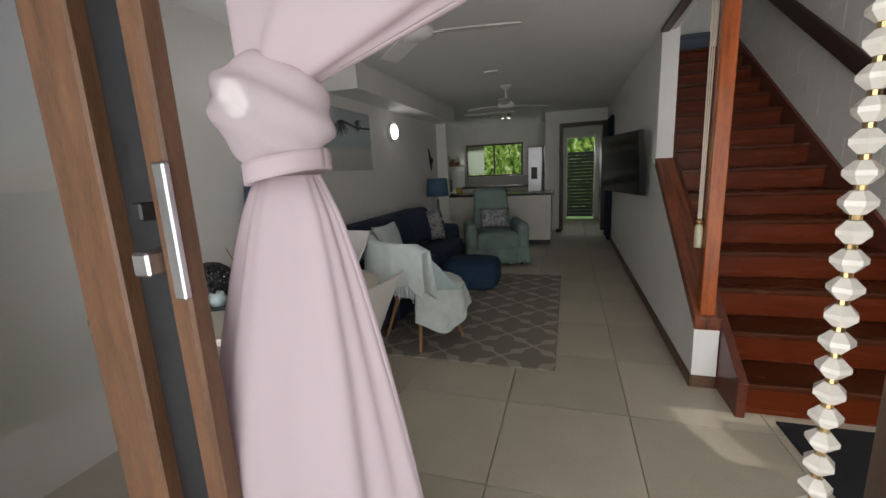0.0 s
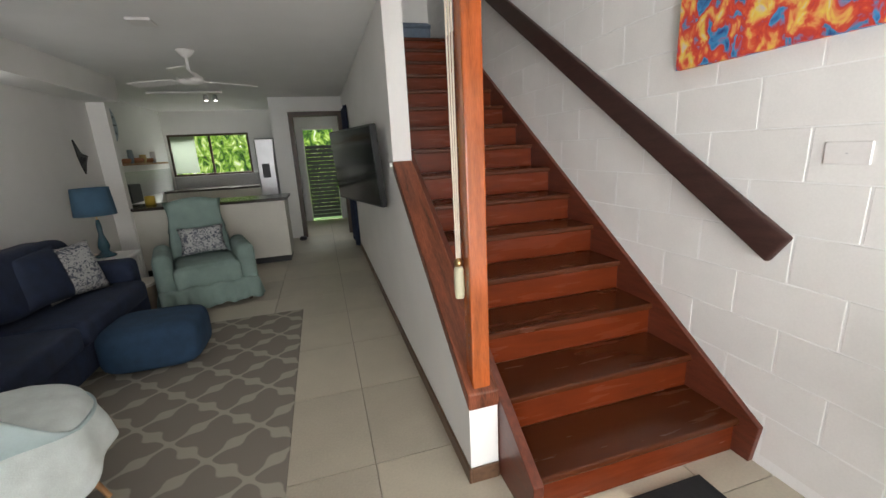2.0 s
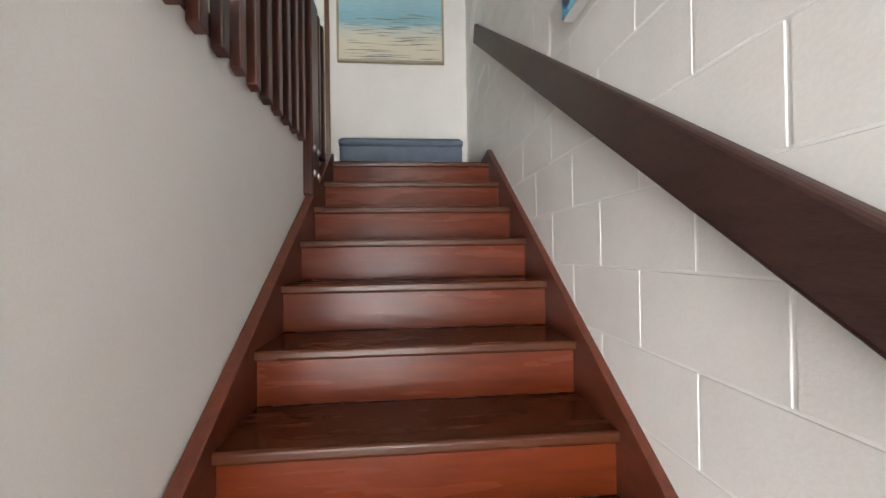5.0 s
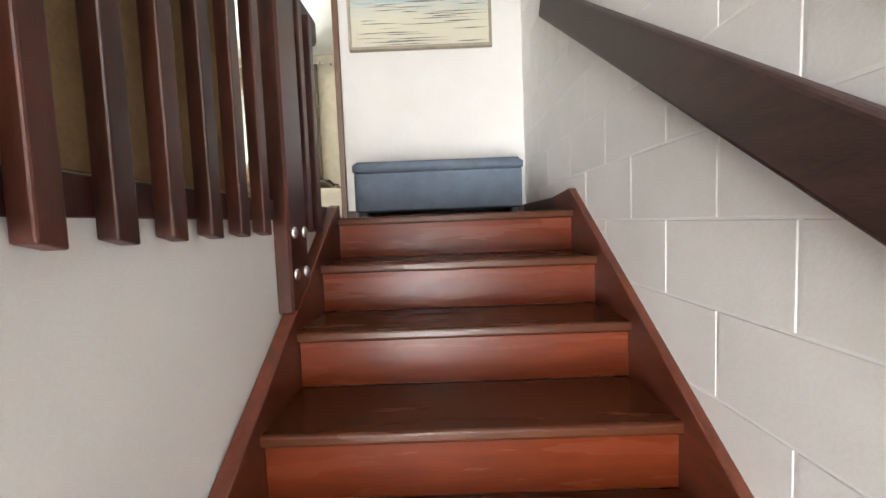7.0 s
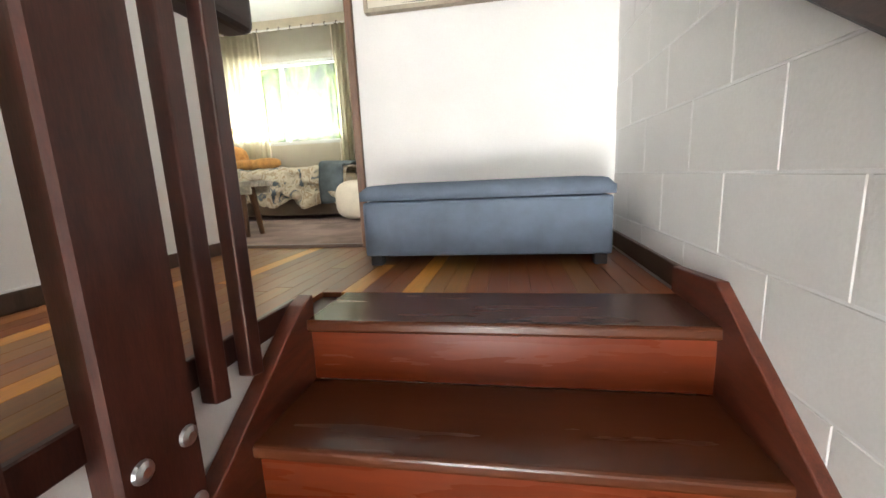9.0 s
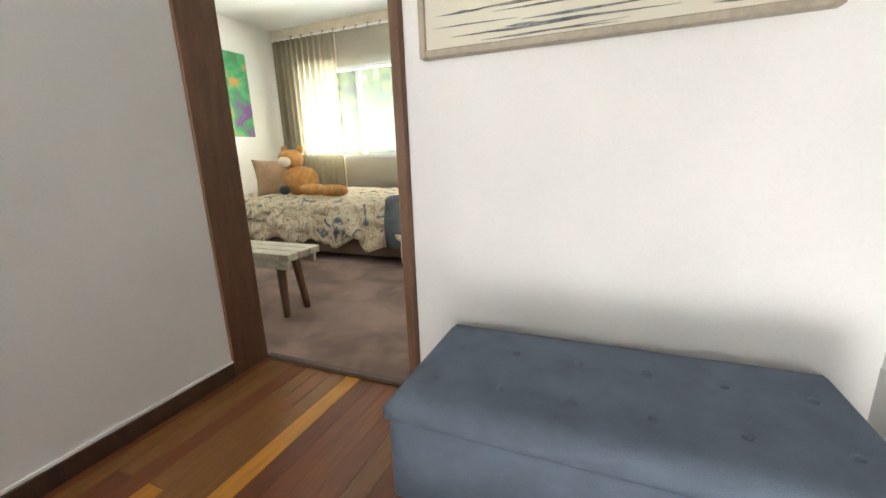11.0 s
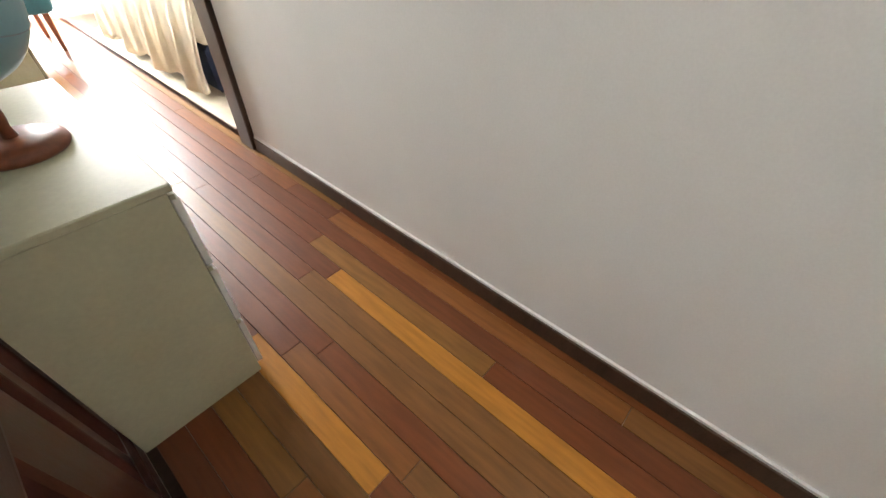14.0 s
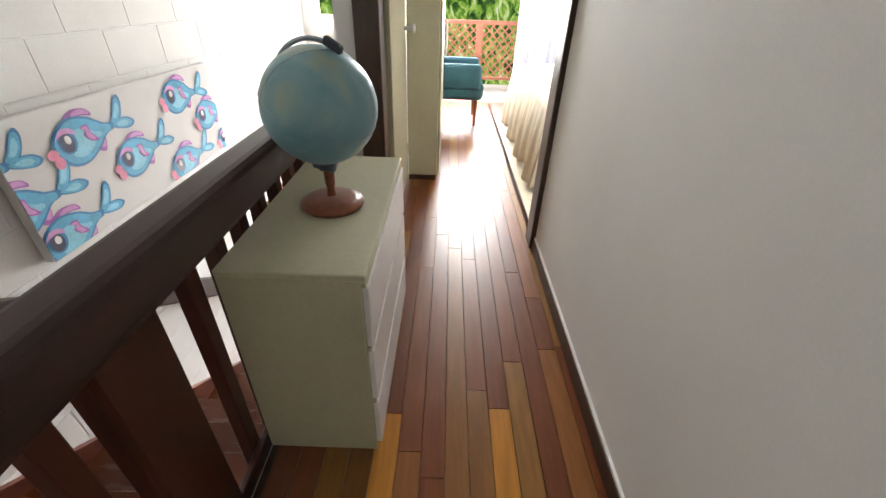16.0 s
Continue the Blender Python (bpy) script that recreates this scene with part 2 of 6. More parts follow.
SHADE = mat("blue_lamp_shade", (0.055, 0.12, 0.19), 0.9, 0.1, 10, 0.4, 300)
LAMPBASE = mat("glazed_blue_base", (0.04, 0.10, 0.13), 0.2, 0.3, 8, 0.05)
CREAMPAINT = mat("cream_dresser_paint", (0.50, 0.48, 0.33), 0.42, 0.06, 4, 0.06, 90)
HARDBOARD = mat("raw_hardboard", (0.34, 0.22, 0.10), 0.8, 0.15, 5, 0.2, 120)
GLOBEBLUE = patches("globe_map", 5.5, [(0.40, (0.17, 0.33, 0.39)), (0.52, (0.23, 0.40, 0.44)), (0.58, (0.30, 0.44, 0.42)), (0.64, (0.37, 0.45, 0.36)), (0.74, (0.48, 0.50, 0.30))], 0.35, 0.8)
CHERRY = mat("cherry_globe_base", (0.24, 0.075, 0.035), 0.35, 0.25, 6, 0.08, coat=0.2)
GREYPLASTIC = mat("grey_plastic", (0.22, 0.27, 0.30), 0.4, 0.08, 10, 0.05)
CARPET = patches("mauve_carpet", 3.2, [(0.38, (0.16, 0.105, 0.085)), (0.62, (0.29, 0.20, 0.165))], 1.0, 0.4)
QUILT = patches("floral_quilt", 9, [(0.36, (0.13, 0.15, 0.17)), (0.42, (0.50, 0.42, 0.30)), (0.52, (0.66, 0.58, 0.44)), (0.60, (0.38, 0.27, 0.16)), (0.66, (0.62, 0.55, 0.42))], 0.95, 1.2)
CREAMCLOTH = mat("cream_coverlet", (0.66, 0.58, 0.46), 0.95, 0.1, 8, 0.6, 150)
TOY = mat("orange_plush", (0.50, 0.25, 0.08), 1.0, 0.25, 20, 0.8, 200)
SHEERCREAM = sheer("cream_sheer", (0.42, 0.38, 0.28), 0.34)
SHEERPINK = sheer("pink_sheer", (0.80, 0.70, 0.73), 0.20)
GLASS = glass("clear_glass")
GREENOUT = foliage_glow("garden_glow", 1.25, 3.5)
GREENOUT2 = foliage_glow("garden_glow_2", 0.4, 2.2)
LIGHTGLASS = glow("lit_opal_glass", (1.0, 0.98, 0.93), 16.0)
SPOTGLOW = glow("lit_spot", (1.0, 0.96, 0.88), 12.0)
STAINLESS = CHROME
BENCHTOP = mat("dark_benchtop", (0.045, 0.035, 0.03), 0.25, 0.35, 30, 0.03, 120)
CABINET = mat("cream_cabinet", (0.68, 0.65, 0.58), 0.5, 0.03, 4, 0.05)
SCREEN = mat("dark_tv_screen", (0.008, 0.009, 0.010), 0.12, 0.1, 4, 0.0)
PATTERN = patches("patterned_cushion", 26, [(0.44, (0.10, 0.11, 0.14)), (0.5, (0.45, 0.45, 0.45))], 0.95, 2.0)
LEAF = mat("green_leaf", (0.05, 0.13, 0.03), 0.45, 0.3, 12, 0.2)
CRYSTAL = mat("pearly_bead", (0.80, 0.74, 0.66), 0.15, 0.06, 20, 0.0)
BRASS = mat("brass", (0.60, 0.42, 0.20), 0.3, 0.1, 20, 0.05, metallic=1.0)
TERRACOTTA = mat("terracotta", (0.40, 0.17, 0.08), 0.8, 0.15, 10, 0.3)
MATBLACK = mat("black_mat", (0.012, 0.013, 0.015), 0.95, 0.3, 40, 0.8, 250)
PAVING = mat("patio_paving", (0.34, 0.31, 0.27), 0.85, 0.12, 4, 0.3)
GRASS = mat("lawn", (0.06, 0.11, 0.03), 0.95, 0.3, 2, 0.6, 40)


# ---- building helpers ----
ORIGIN = {}
SETOUT = [Vector((0, 0, 0))]  # where the part of the house being built is measured from
HALL_OUT, HOUSE_OUT = Vector((0, -0.215, 0)), Vector((0, 0, 0))


def thing(name, at, label, category, group="", kind=""):
    """An Empty at the base of a thing, which parents its parts."""
    ob = new(name)
    ob.empty_display_size = 0.1
    ob.location = Vector(at) + SETOUT[0]
    ORIGIN[ob.name] = Vector(at)
    return tagged(ob, label, category, group, kind)


def mesh_of(name, bm, material, smooth=False):
    me = bpy.data.meshes.new(name)
    bmesh.ops.recalc_face_normals(bm, faces=bm.faces[:])
    bm.to_mesh(me)
    bm.free()
    if material:
        me.materials.append(material)
    if smooth:
        for p in me.polygons:
            p.use_smooth = True
    return me


def part(name, bm, material, parent=None, label="", smooth=False):
    """Links a bmesh, built in world coordinates, as one mesh object under its parent."""
    at = ORIGIN[parent.name] if parent else Vector()
    bmesh.ops.translate(bm, verts=bm.verts[:], vec=-at)
    ob = new(name, mesh_of(name, bm, material, smooth))
    ORIGIN[ob.name] = at
    if parent:
        ob.parent = parent
    else:
        ob.location = SETOUT[0]
    return tagged(ob, label)


def solid(name, bm, material, label="", category="", kind="structure", smooth=False, group=""):
    ob = part(name, bm, material, None, smooth=smooth)
    return tagged(ob, label, category, group, kind)


def box(x0, x1, y0, y1, z0, z1, bevel=0.0, bm=None, m=None, seg=1):
    bm = bm or bmesh.new()
    r = bmesh.ops.create_cube(bm, size=1.0)
    vs = r["verts"]
    bmesh.ops.scale(bm, vec=(abs(x1 - x0), abs(y1 - y0), abs(z1 - z0)), verts=vs)
    bmesh.ops.translate(bm, vec=((x0 + x1) / 2, (y0 + y1) / 2, (z0 + z1) / 2), verts=vs)
    if bevel:
        es = list({e for v in vs for e in v.link_edges})
        bmesh.ops.bevel(bm, geom=es, offset=bevel, segments=seg, affect="EDGES", profile=0.5)
    if m:
        bmesh.ops.transform(bm, matrix=m, verts=bm.verts[:])
    return bm


def prism(poly, axis, a, b, bevel=0.0, bm=None):
    """A polygon in two axes drawn out along the third from a to b."""
    bm = bm or bmesh.new()

    def at(p, c):
        return {"x": (c, p[0], p[1]), "y": (p[0], c, p[1]), "z": (p[0], p[1], c)}[axis]
    lo = [bm.verts.new(at(p, a)) for p in poly]
    hi = [bm.verts.new(at(p, b)) for p in poly]
    n = len(poly)
    fs = [bm.faces.new(lo), bm.faces.new(hi[::-1])]
    for i in range(n):
        fs.append(bm.faces.new((lo[i], hi[i], hi[(i + 1) % n], lo[(i + 1) % n])))
    if bevel:
        es = list({e for f in fs for e in f.edges})
        bmesh.ops.bevel(bm, geom=es, offset=bevel, segments=2, affect="EDGES", profile=0.5)
    return bm


def lathe(profile, at, n=24, bm=None):
    """(radius, height) pairs turned about the upright through at."""
    bm = bm or bmesh.new()
    rings = []
    for r, z in profile:
        rings.append([bm.verts.new((at[0] + max(r, 1e-4) * math.cos(2 * math.pi * i / n), at[1] + max(r, 1e-4) * math.sin(2 * math.pi * i / n), at[2] + z)) for i in range(n)])
    for a, b in zip(rings, rings[1:]):
        for i in range(n):
            bm.faces.new((a[i], a[(i + 1) % n], b[(i + 1) % n], b[i]))
    bm.faces.new(rings[0][::-1])
    bm.faces.new(rings[-1])
    return bm


def tube(points, r, n=8, bm=None, taper=None):
    bm = bm or bmesh.new()
    pts = [Vector(p) for p in points]
    rings = []
    for i, p in enumerate(pts):
        d = (pts[min(i + 1, len(pts) - 1)] - pts[max(i - 1, 0)]).normalized()
        s = d.cross(Vector((0, 0, 1)) if abs(d.z) < 0.9 else Vector((1, 0, 0))).normalized()
        u = s.cross(d)
        rr = r if taper is None else r + (taper - r) * i / (len(pts) - 1)
        rings.append([bm.verts.new(p + rr * (math.cos(2 * math.pi * k / n) * s + math.sin(2 * math.pi * k / n) * u)) for k in range(n)])
    for a, b in zip(rings, rings[1:]):
        for k in range(n):
            bm.faces.new((a[k], a[(k + 1) % n], b[(k + 1) % n], b[k]))
    bm.faces.new(rings[0][::-1])
    bm.faces.new(rings[-1])
    return bm


def sheet(f, nu, nv, th, bm=None):
    """A curved sheet of some thickness: f(u, v) gives a point, u and v from 0 to 1."""
    bm = bm or bmesh.new()
    P = [[Vector(f(i / nu, j / nv)) for j in range(nv + 1)] for i in range(nu + 1)]
    N = []
    for i in range(nu + 1):
        row = []
        for j in range(nv + 1):
            a = P[min(i + 1, nu)][j] - P[max(i - 1, 0)][j]
            b = P[i][min(j + 1, nv)] - P[i][max(j - 1, 0)]
            c = a.cross(b)
            row.append(c.normalized() if c.length > 1e-9 else Vector((0, 0, 1)))
        N.append(row)
    A = [[bm.verts.new(P[i][j] + N[i][j] * th / 2) for j in range(nv + 1)] for i in range(nu + 1)]
    B = [[bm.verts.new(P[i][j] - N[i][j] * th / 2) for j in range(nv + 1)] for i in range(nu + 1)]
    for i in range(nu):
        for j in range(nv):
            bm.faces.new((A[i][j], A[i + 1][j], A[i + 1][j + 1], A[i][j + 1]))
            bm.faces.new((B[i][j], B[i][j + 1], B[i + 1][j + 1], B[i + 1][j]))
    for i in range(nu):
        bm.faces.new((A[i][0], B[i][0], B[i + 1][0], A[i + 1][0]))
        bm.faces.new((A[i][nv], A[i + 1][nv], B[i + 1][nv], B[i][nv]))
    for j in range(nv):
        bm.faces.new((A[0][j], A[0][j + 1], B[0][j + 1], B[0][j]))
        bm.faces.new((A[nu][j], B[nu][j], B[nu][j + 1], A[nu][j + 1]))
    return bm


def blob(size, m, e=0.5, n=20, bm=None):
    """A soft rounded block (cushions, toys)."""
    bm = bm or bmesh.new()
    vs = bmesh.ops.create_uvsphere(bm, u_segments=n, v_segments=n // 2 + 2, radius=1.0)["verts"]

    def sg(c):
        return math.copysign(abs(c) ** e, c)
    for v in vs:
        v.co = m @ Vector((sg(v.co.x) * size[0] / 2, sg(v.co.y) * size[1] / 2, sg(v.co.z) * size[2] / 2))
    return bm


def cushion(size, m, bm=None):
    """A scatter cushion: full in the middle, thin at the seams, with pointed corners."""
    w, h, d = size

    def f(s):
        def g(u, v):
            a, b = 2 * u - 1, 2 * v - 1
            k = (1 - a ** 4) * (1 - b ** 4)
            pinch = 1 - 0.10 * (1 - a * a) * b * b - 0.10 * (1 - b * b) * a * a
            return m @ Vector((a * w / 2 * pinch, s * d / 2 * k ** 0.6, b * h / 2 * pinch))
        return g
    bm = bm or bmesh.new()
    n = 12
    for s in (1, -1):
        fn = f(s)
        V = [[bm.verts.new(fn(i / n, j / n)) for j in range(n + 1)] for i in range(n + 1)]
        for i in range(n):
            for j in range(n):
                bm.faces.new((V[i][j], V[i + 1][j], V[i + 1][j + 1], V[i][j + 1]))
    bmesh.ops.remove_doubles(bm, verts=bm.verts[:], dist=1e-5)
    return bm


RISE, GOING, FLOOR2, CEIL1, CEIL2 = 0.18, 0.272, 2.70, 2.40, 5.10
XL, HALLX = -4.2, -2.095


def nose_z(y):
    return RISE + y * RISE / GOING


# ---- setting: outside, floors, walls, ceilings ----
solid("ground", box(-400, 400, -400, 400, -0.14, -0.10), GRASS, "green lawn round the house", "ground")
solid("patio", box(-5.0, 1.5, -5.0, -1.9, -0.098, -0.01), PAVING, "pale paved patio outside the glass door", "patio")
solid("floor_slab", box(XL - 0.4, 0.0, -1.9, 8.4, -0.098, -0.012), GROUT, "grouted concrete bed under the floor tiles", "floor")
wall_right = solid("wall_east", box(0.0, 0.2, -1.9, 8.4, -0.1, CEIL2), MORTAR, "white painted concrete block wall beside the stairs", "wall")
solid("wall_west", box(XL - 0.2, XL, -1.9, 4.78, -0.1, CEIL1), WHITE, "white painted living room wall", "wall")
solid("wall_nib", box(XL, -4.02, 4.68, 4.78, 0, CEIL1), WHITE, "white wall nib at the kitchen opening", "wall")
solid("kitchen_wall_west", box(-4.8, -4.6, 4.78, 8.4, -0.1, CEIL1), WHITE, "white kitchen wall with clock and shelf", "wall")
bm = box(-4.8, -4.55, 8.3, 8.45, 0, CEIL1)
box(-3.07, -2.05, 8.3, 8.45, 0, CEIL1, bm=bm)
box(-4.55, -3.07, 8.3, 8.45, 0, 1.14, bm=bm)
box(-4.55, -3.07, 8.3, 8.45, 1.96, CEIL1, bm=bm)
box(-2.05, -1.3, 8.3, 8.45, 2.03, CEIL1, bm=bm)
box(-1.3, 0.0, 8.3, 8.45, 0, CEIL1, bm=bm)
solid("wall_north", bm, WHITE, "white back wall with kitchen window and back door", "wall")
bm = box(-2.42, -2.14, 6.42, 6.52, 0, CEIL1)
box(-2.14, -1.24, 6.42, 6.52, 2.14, CEIL1, bm=bm)
solid("wall_passage", bm, WHITE, "white wall round the passage doorway", "wall")
bm = box(-1.24, -1.11, 1.635, 5.15, 0, CEIL1)
box(-1.24, -1.11, 5.75, 8.3, 0, CEIL1, bm=bm)
box(-1.24, -1.11, 5.15, 5.75, 2.1, CEIL1, bm=bm)
solid("wall_stair", bm, WHITE, "white plastered wall between living room and stairs", "wall")
solid("stair_wall_upper", box(-1.1195, -1.11, 1.635, 3.83, CEIL1, 2.70), WHITE, "white plaster face below the balustrade", "wall")
y0, y1 = 0.255, 1.635
z0, z1 = 0.365, 1.295
solid("wall_low", prism([(y0, 0), (y1, 0), (y1, z1), (y0, z0)], "x", -1.24, -1.11), WHITE, "low white sloping wall beside the stairs", "wall")
solid("wall_front_pier", box(-0.2, 0.0, -1.9, -1.8, 0, CEIL1), WHITE, "white wall at the front door", "wall")
solid("wall_front_head", box(XL, 0.0, -1.9, -1.8, 2.15, CEIL1), WHITE, "white wall above the front door", "wall")
solid("wall_front_west", box(XL, -3.6, -1.9, -1.8, 0, 2.15), WHITE, "white front wall", "wall")
solid("bulkhead", box(XL, -3.86, 1.276, 4.68, 2.15, CEIL1), WHITE, "white boxed bulkhead under the ceiling", "bulkhead")
bm = box(-4.8, -1.19, -1.9, 8.45, CEIL1, CEIL1 + 0.12)
box(-1.19, 0.0, 4.4, 8.45, CEIL1, CEIL1 + 0.12, bm=bm)
box(-1.19, 0.0, -1.9, -1.2, CEIL1, CEIL1 + 0.12, bm=bm)
solid("ceiling", bm, CEIL, "white plasterboard living room ceiling", "ceiling")
bm = box(-4.8, -1.12, -1.515, 8.1, CEIL1 + 0.124, 2.68)
box(-1.12, 0.0, 3.835, 5.1, CEIL1 + 0.124, 2.68, bm=bm)
solid("floor_upper", bm, DARKFRAME, "upper floor structure under the boards", "floor")
solid("ceiling_upper", box(-4.8, 0.2, -1.6, 8.3, CEIL2, CEIL2 + 0.1), CEIL, "white upper ceiling", "ceiling")
# upper walls
solid("hall_wall", box(HALLX - 0.1, HALLX, 1.965, 4.795, 2.7, CEIL2), WHITE, "plain white hall wall", "wall")
bm = box(-1.29, 0.0, 4.97, 5.07, 2.7, CEIL2)
box(-2.095, -1.29, 4.97, 5.07, 4.80, CEIL2, bm=bm)
box(-4.6, -2.1955, 4.80, 4.90, 2.7, CEIL2, bm=bm)
solid("landing_wall", bm, WHITE, "white landing wall with a bedroom doorway", "wall")
bm = box(-1.26, -1.11, 1.735, 1.835, 2.7, CEIL2)
box(-2.095, -1.26, 1.735, 1.835, 4.80, CEIL2, bm=bm)
box(-1.26, -1.14, -1.52, 1.735, 2.7, CEIL2, bm=bm)
solid("front_room_wall", bm, WHITE, "white wall round the front bedroom doorway", "wall")
solid("front_room_wall_west", box(-4.8, -4.6, -1.52, 8.1, 2.7, CEIL2), WHITE, "white bedroom wall", "wall")
solid("hall_wall_back", box(-4.6, HALLX - 0.1, 1.895, 1.995, 2.7, CEIL2), WHITE, "white wall between rooms", "wall")
# the opening in this wall is added to let the stairwell fill in
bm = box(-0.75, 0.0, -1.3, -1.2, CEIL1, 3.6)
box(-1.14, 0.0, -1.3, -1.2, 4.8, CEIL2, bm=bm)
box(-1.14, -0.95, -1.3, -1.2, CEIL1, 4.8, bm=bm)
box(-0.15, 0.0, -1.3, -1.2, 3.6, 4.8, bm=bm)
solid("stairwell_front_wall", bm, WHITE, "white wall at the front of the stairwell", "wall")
bm = box(-4.6, -4.2, 7.9, 8.0, 2.7, CEIL2)
box(-2.62, -0.4, 7.9, 8.0, 2.7, CEIL2, bm=bm)
box(-4.2, -2.62, 7.9, 8.0, 2.7, 3.57, bm=bm)
box(-4.2, -2.62, 7.9, 8.0, 4.60, CEIL2, bm=bm)
solid("rear_bedroom_wall", bm, CREAMCLOTH, "cream bedroom wall with a wide window", "wall")
solid("rear_bedroom_wall_east", box(-0.5, -0.4, 5.07, 7.9, 2.7, CEIL2), WHITE, "white bedroom wall", "wall")
bm = box(-4.6, -3.0, -1.515, -1.415, 2.7, CEIL2)
box(-3.0, -1.26, -1.515, -1.415, 4.85, CEIL2, bm=bm)
solid("balcony_wall", bm, WHITE, "white wall round the balcony door", "wall")
solid("bedroom_carpet", box(-4.6, -0.5, 4.985, 7.9, 2.68, 2.715), CARPET, "mauve bedroom carpet", "carpet")
solid("balcony_floor", box(-4.6, 0.2, -2.85, -1.52, 2.5, 2.66), PAVING, "sunlit balcony floor", "balcony")

# skirtings
solid("baseboard_low_wall", box(-1.252, -1.24, 0.243, 5.1, 0, 0.075, 0.003), SKIRT, "brown skirting along the stair wall", "skirting")
solid("baseboard_low_wall_end", box(-1.24, -1.11, 0.243, 0.255, 0, 0.075, 0.003), SKIRT, "brown skirting at the wall end", "skirting")
solid("baseboard_hall", box(HALLX, HALLX + 0.014, 1.975, 4.795, 2.7, 2.768, 0.003), DARKFRAME, "dark skirting along the hall wall", "skirting")
solid("trim_hall", box(HALLX, HALLX + 0.009, 1.975, 4.795, 2.768, 2.777), MORTAR, "white caulk line above the hall skirting", "trim")
solid("baseboard_landing", box(-0.016, 0.0, 4.1, 4.97, 2.7, 2.775, 0.003), DARKFRAME, "dark skirting on the landing", "skirting")
solid("baseboard_landing_back", box(-1.29, -0.016, 4.955, 4.97, 2.7, 2.77, 0.003), DARKFRAME, "dark skirting behind the bench", "skirting")
solid("trim_slab_edge", box(-1.255, -1.19, -1.2, 1.635, 2.372, 2.40, 0.004), DARKFRAME, "dark timber track along the stair opening", "trim")
solid("trim_slab_track", box(-1.185, -1.14, -1.2, 1.635, 2.385, 2.68, 0.004), WHITE, "painted edge of the upper floor", "trim")


# ---- stairs ----
def build_stairs():
    st = thing("staircase", (-0.545, 1.9, 0), "polished red-brown timber staircase with closed risers", "staircase")
    xa, xb = -1.06, -0.03
    for i in range(1, 16):
        z, y = i * RISE, (i - 1) * GOING
        bm = box(xa, xb, y + 0.022, y + 0.040, z - RISE + (0.0 if i == 1 else 0.002), z - 0.034)
        part("riser", bm, JARRAH, st)
        back = y + GOING + 0.022 if i < 15 else 4.08
        bm = box(xa, xb, y, back, z - 0.034, z)
        es = [e for e in bm.edges if all(abs(v.co.y - y) < 1e-5 for v in e.verts) and abs(e.verts[0].co.z - e.verts[1].co.z) < 1e-5]
        bmesh.ops.bevel(bm, geom=es, offset=0.010, segments=3, affect="EDGES", profile=0.5)
        part("tread", bm, TREAD, st)
    # wall string
    poly = [(-0.06, 0), (0.30, 0), (3.9, 2.45), (4.12, 2.70), (4.12, 2.775), (3.86, 2.797), (-0.084, 0.19)]
    part("wall_string", prism(poly, "x", -0.031, -0.001, 0.004), JARRAH_Y, st)
    # outer string
    poly = [(-0.04, 0), (0.30, 0), (3.86, 2.40), (3.86, 2.76), (3.80, nose_z(3.80) + 0.05), (-0.05, nose_z(-0.05) + 0.055)]
    part("outer_string", prism(poly, "x", -1.105, -1.061, 0.004), JARRAH_Y, st)
    return st


build_stairs()
cap = [(0.243, 0.365), (1.633, 1.297), (1.633, 1.372), (0.243, 0.442)]
solid("stair_cap", prism(cap, "x", -1.246, -1.106, 0.008), CAPWOOD, "grained red-brown timber capping on the low wall", "capping", kind="")
solid("orange_post", box(-1.215, -1.137, 0.262, 0.345, 0.44, 2.385, 0.007, seg=2), ORANGE, "glossy orange varnished square timber post", "post", kind="")


def build_wall_rail():
    r = thing("wall_handrail", (-0.03, 2.0, 1.5), "dark stained timber board handrail fixed to block wall", "handrail")
    a, b = Vector((-0.03, -0.055, 0.985)), Vector((-0.03, 4.24, 3.80))
    d = b - a
    L, ang = d.length, math.degrees(math.atan2(d.z, d.y))
    m = Matrix.Translation((a + b) / 2) @ pose(0, 0, 0, ang, 0, 0)
    part("rail_board", box(-0.021, 0.015, -L / 2, L / 2, -0.068, 0.068, 0.012, m=m, seg=3), RAILWOOD, r)
    for k in range(5):
        p = a + d * (0.06 + 0.22 * k)
        part("bracket", box(-0.016, 0.0, p.y - 0.02, p.y + 0.02, p.z - 0.02, p.z + 0.02), RAILWOOD, r)


build_wall_rail()


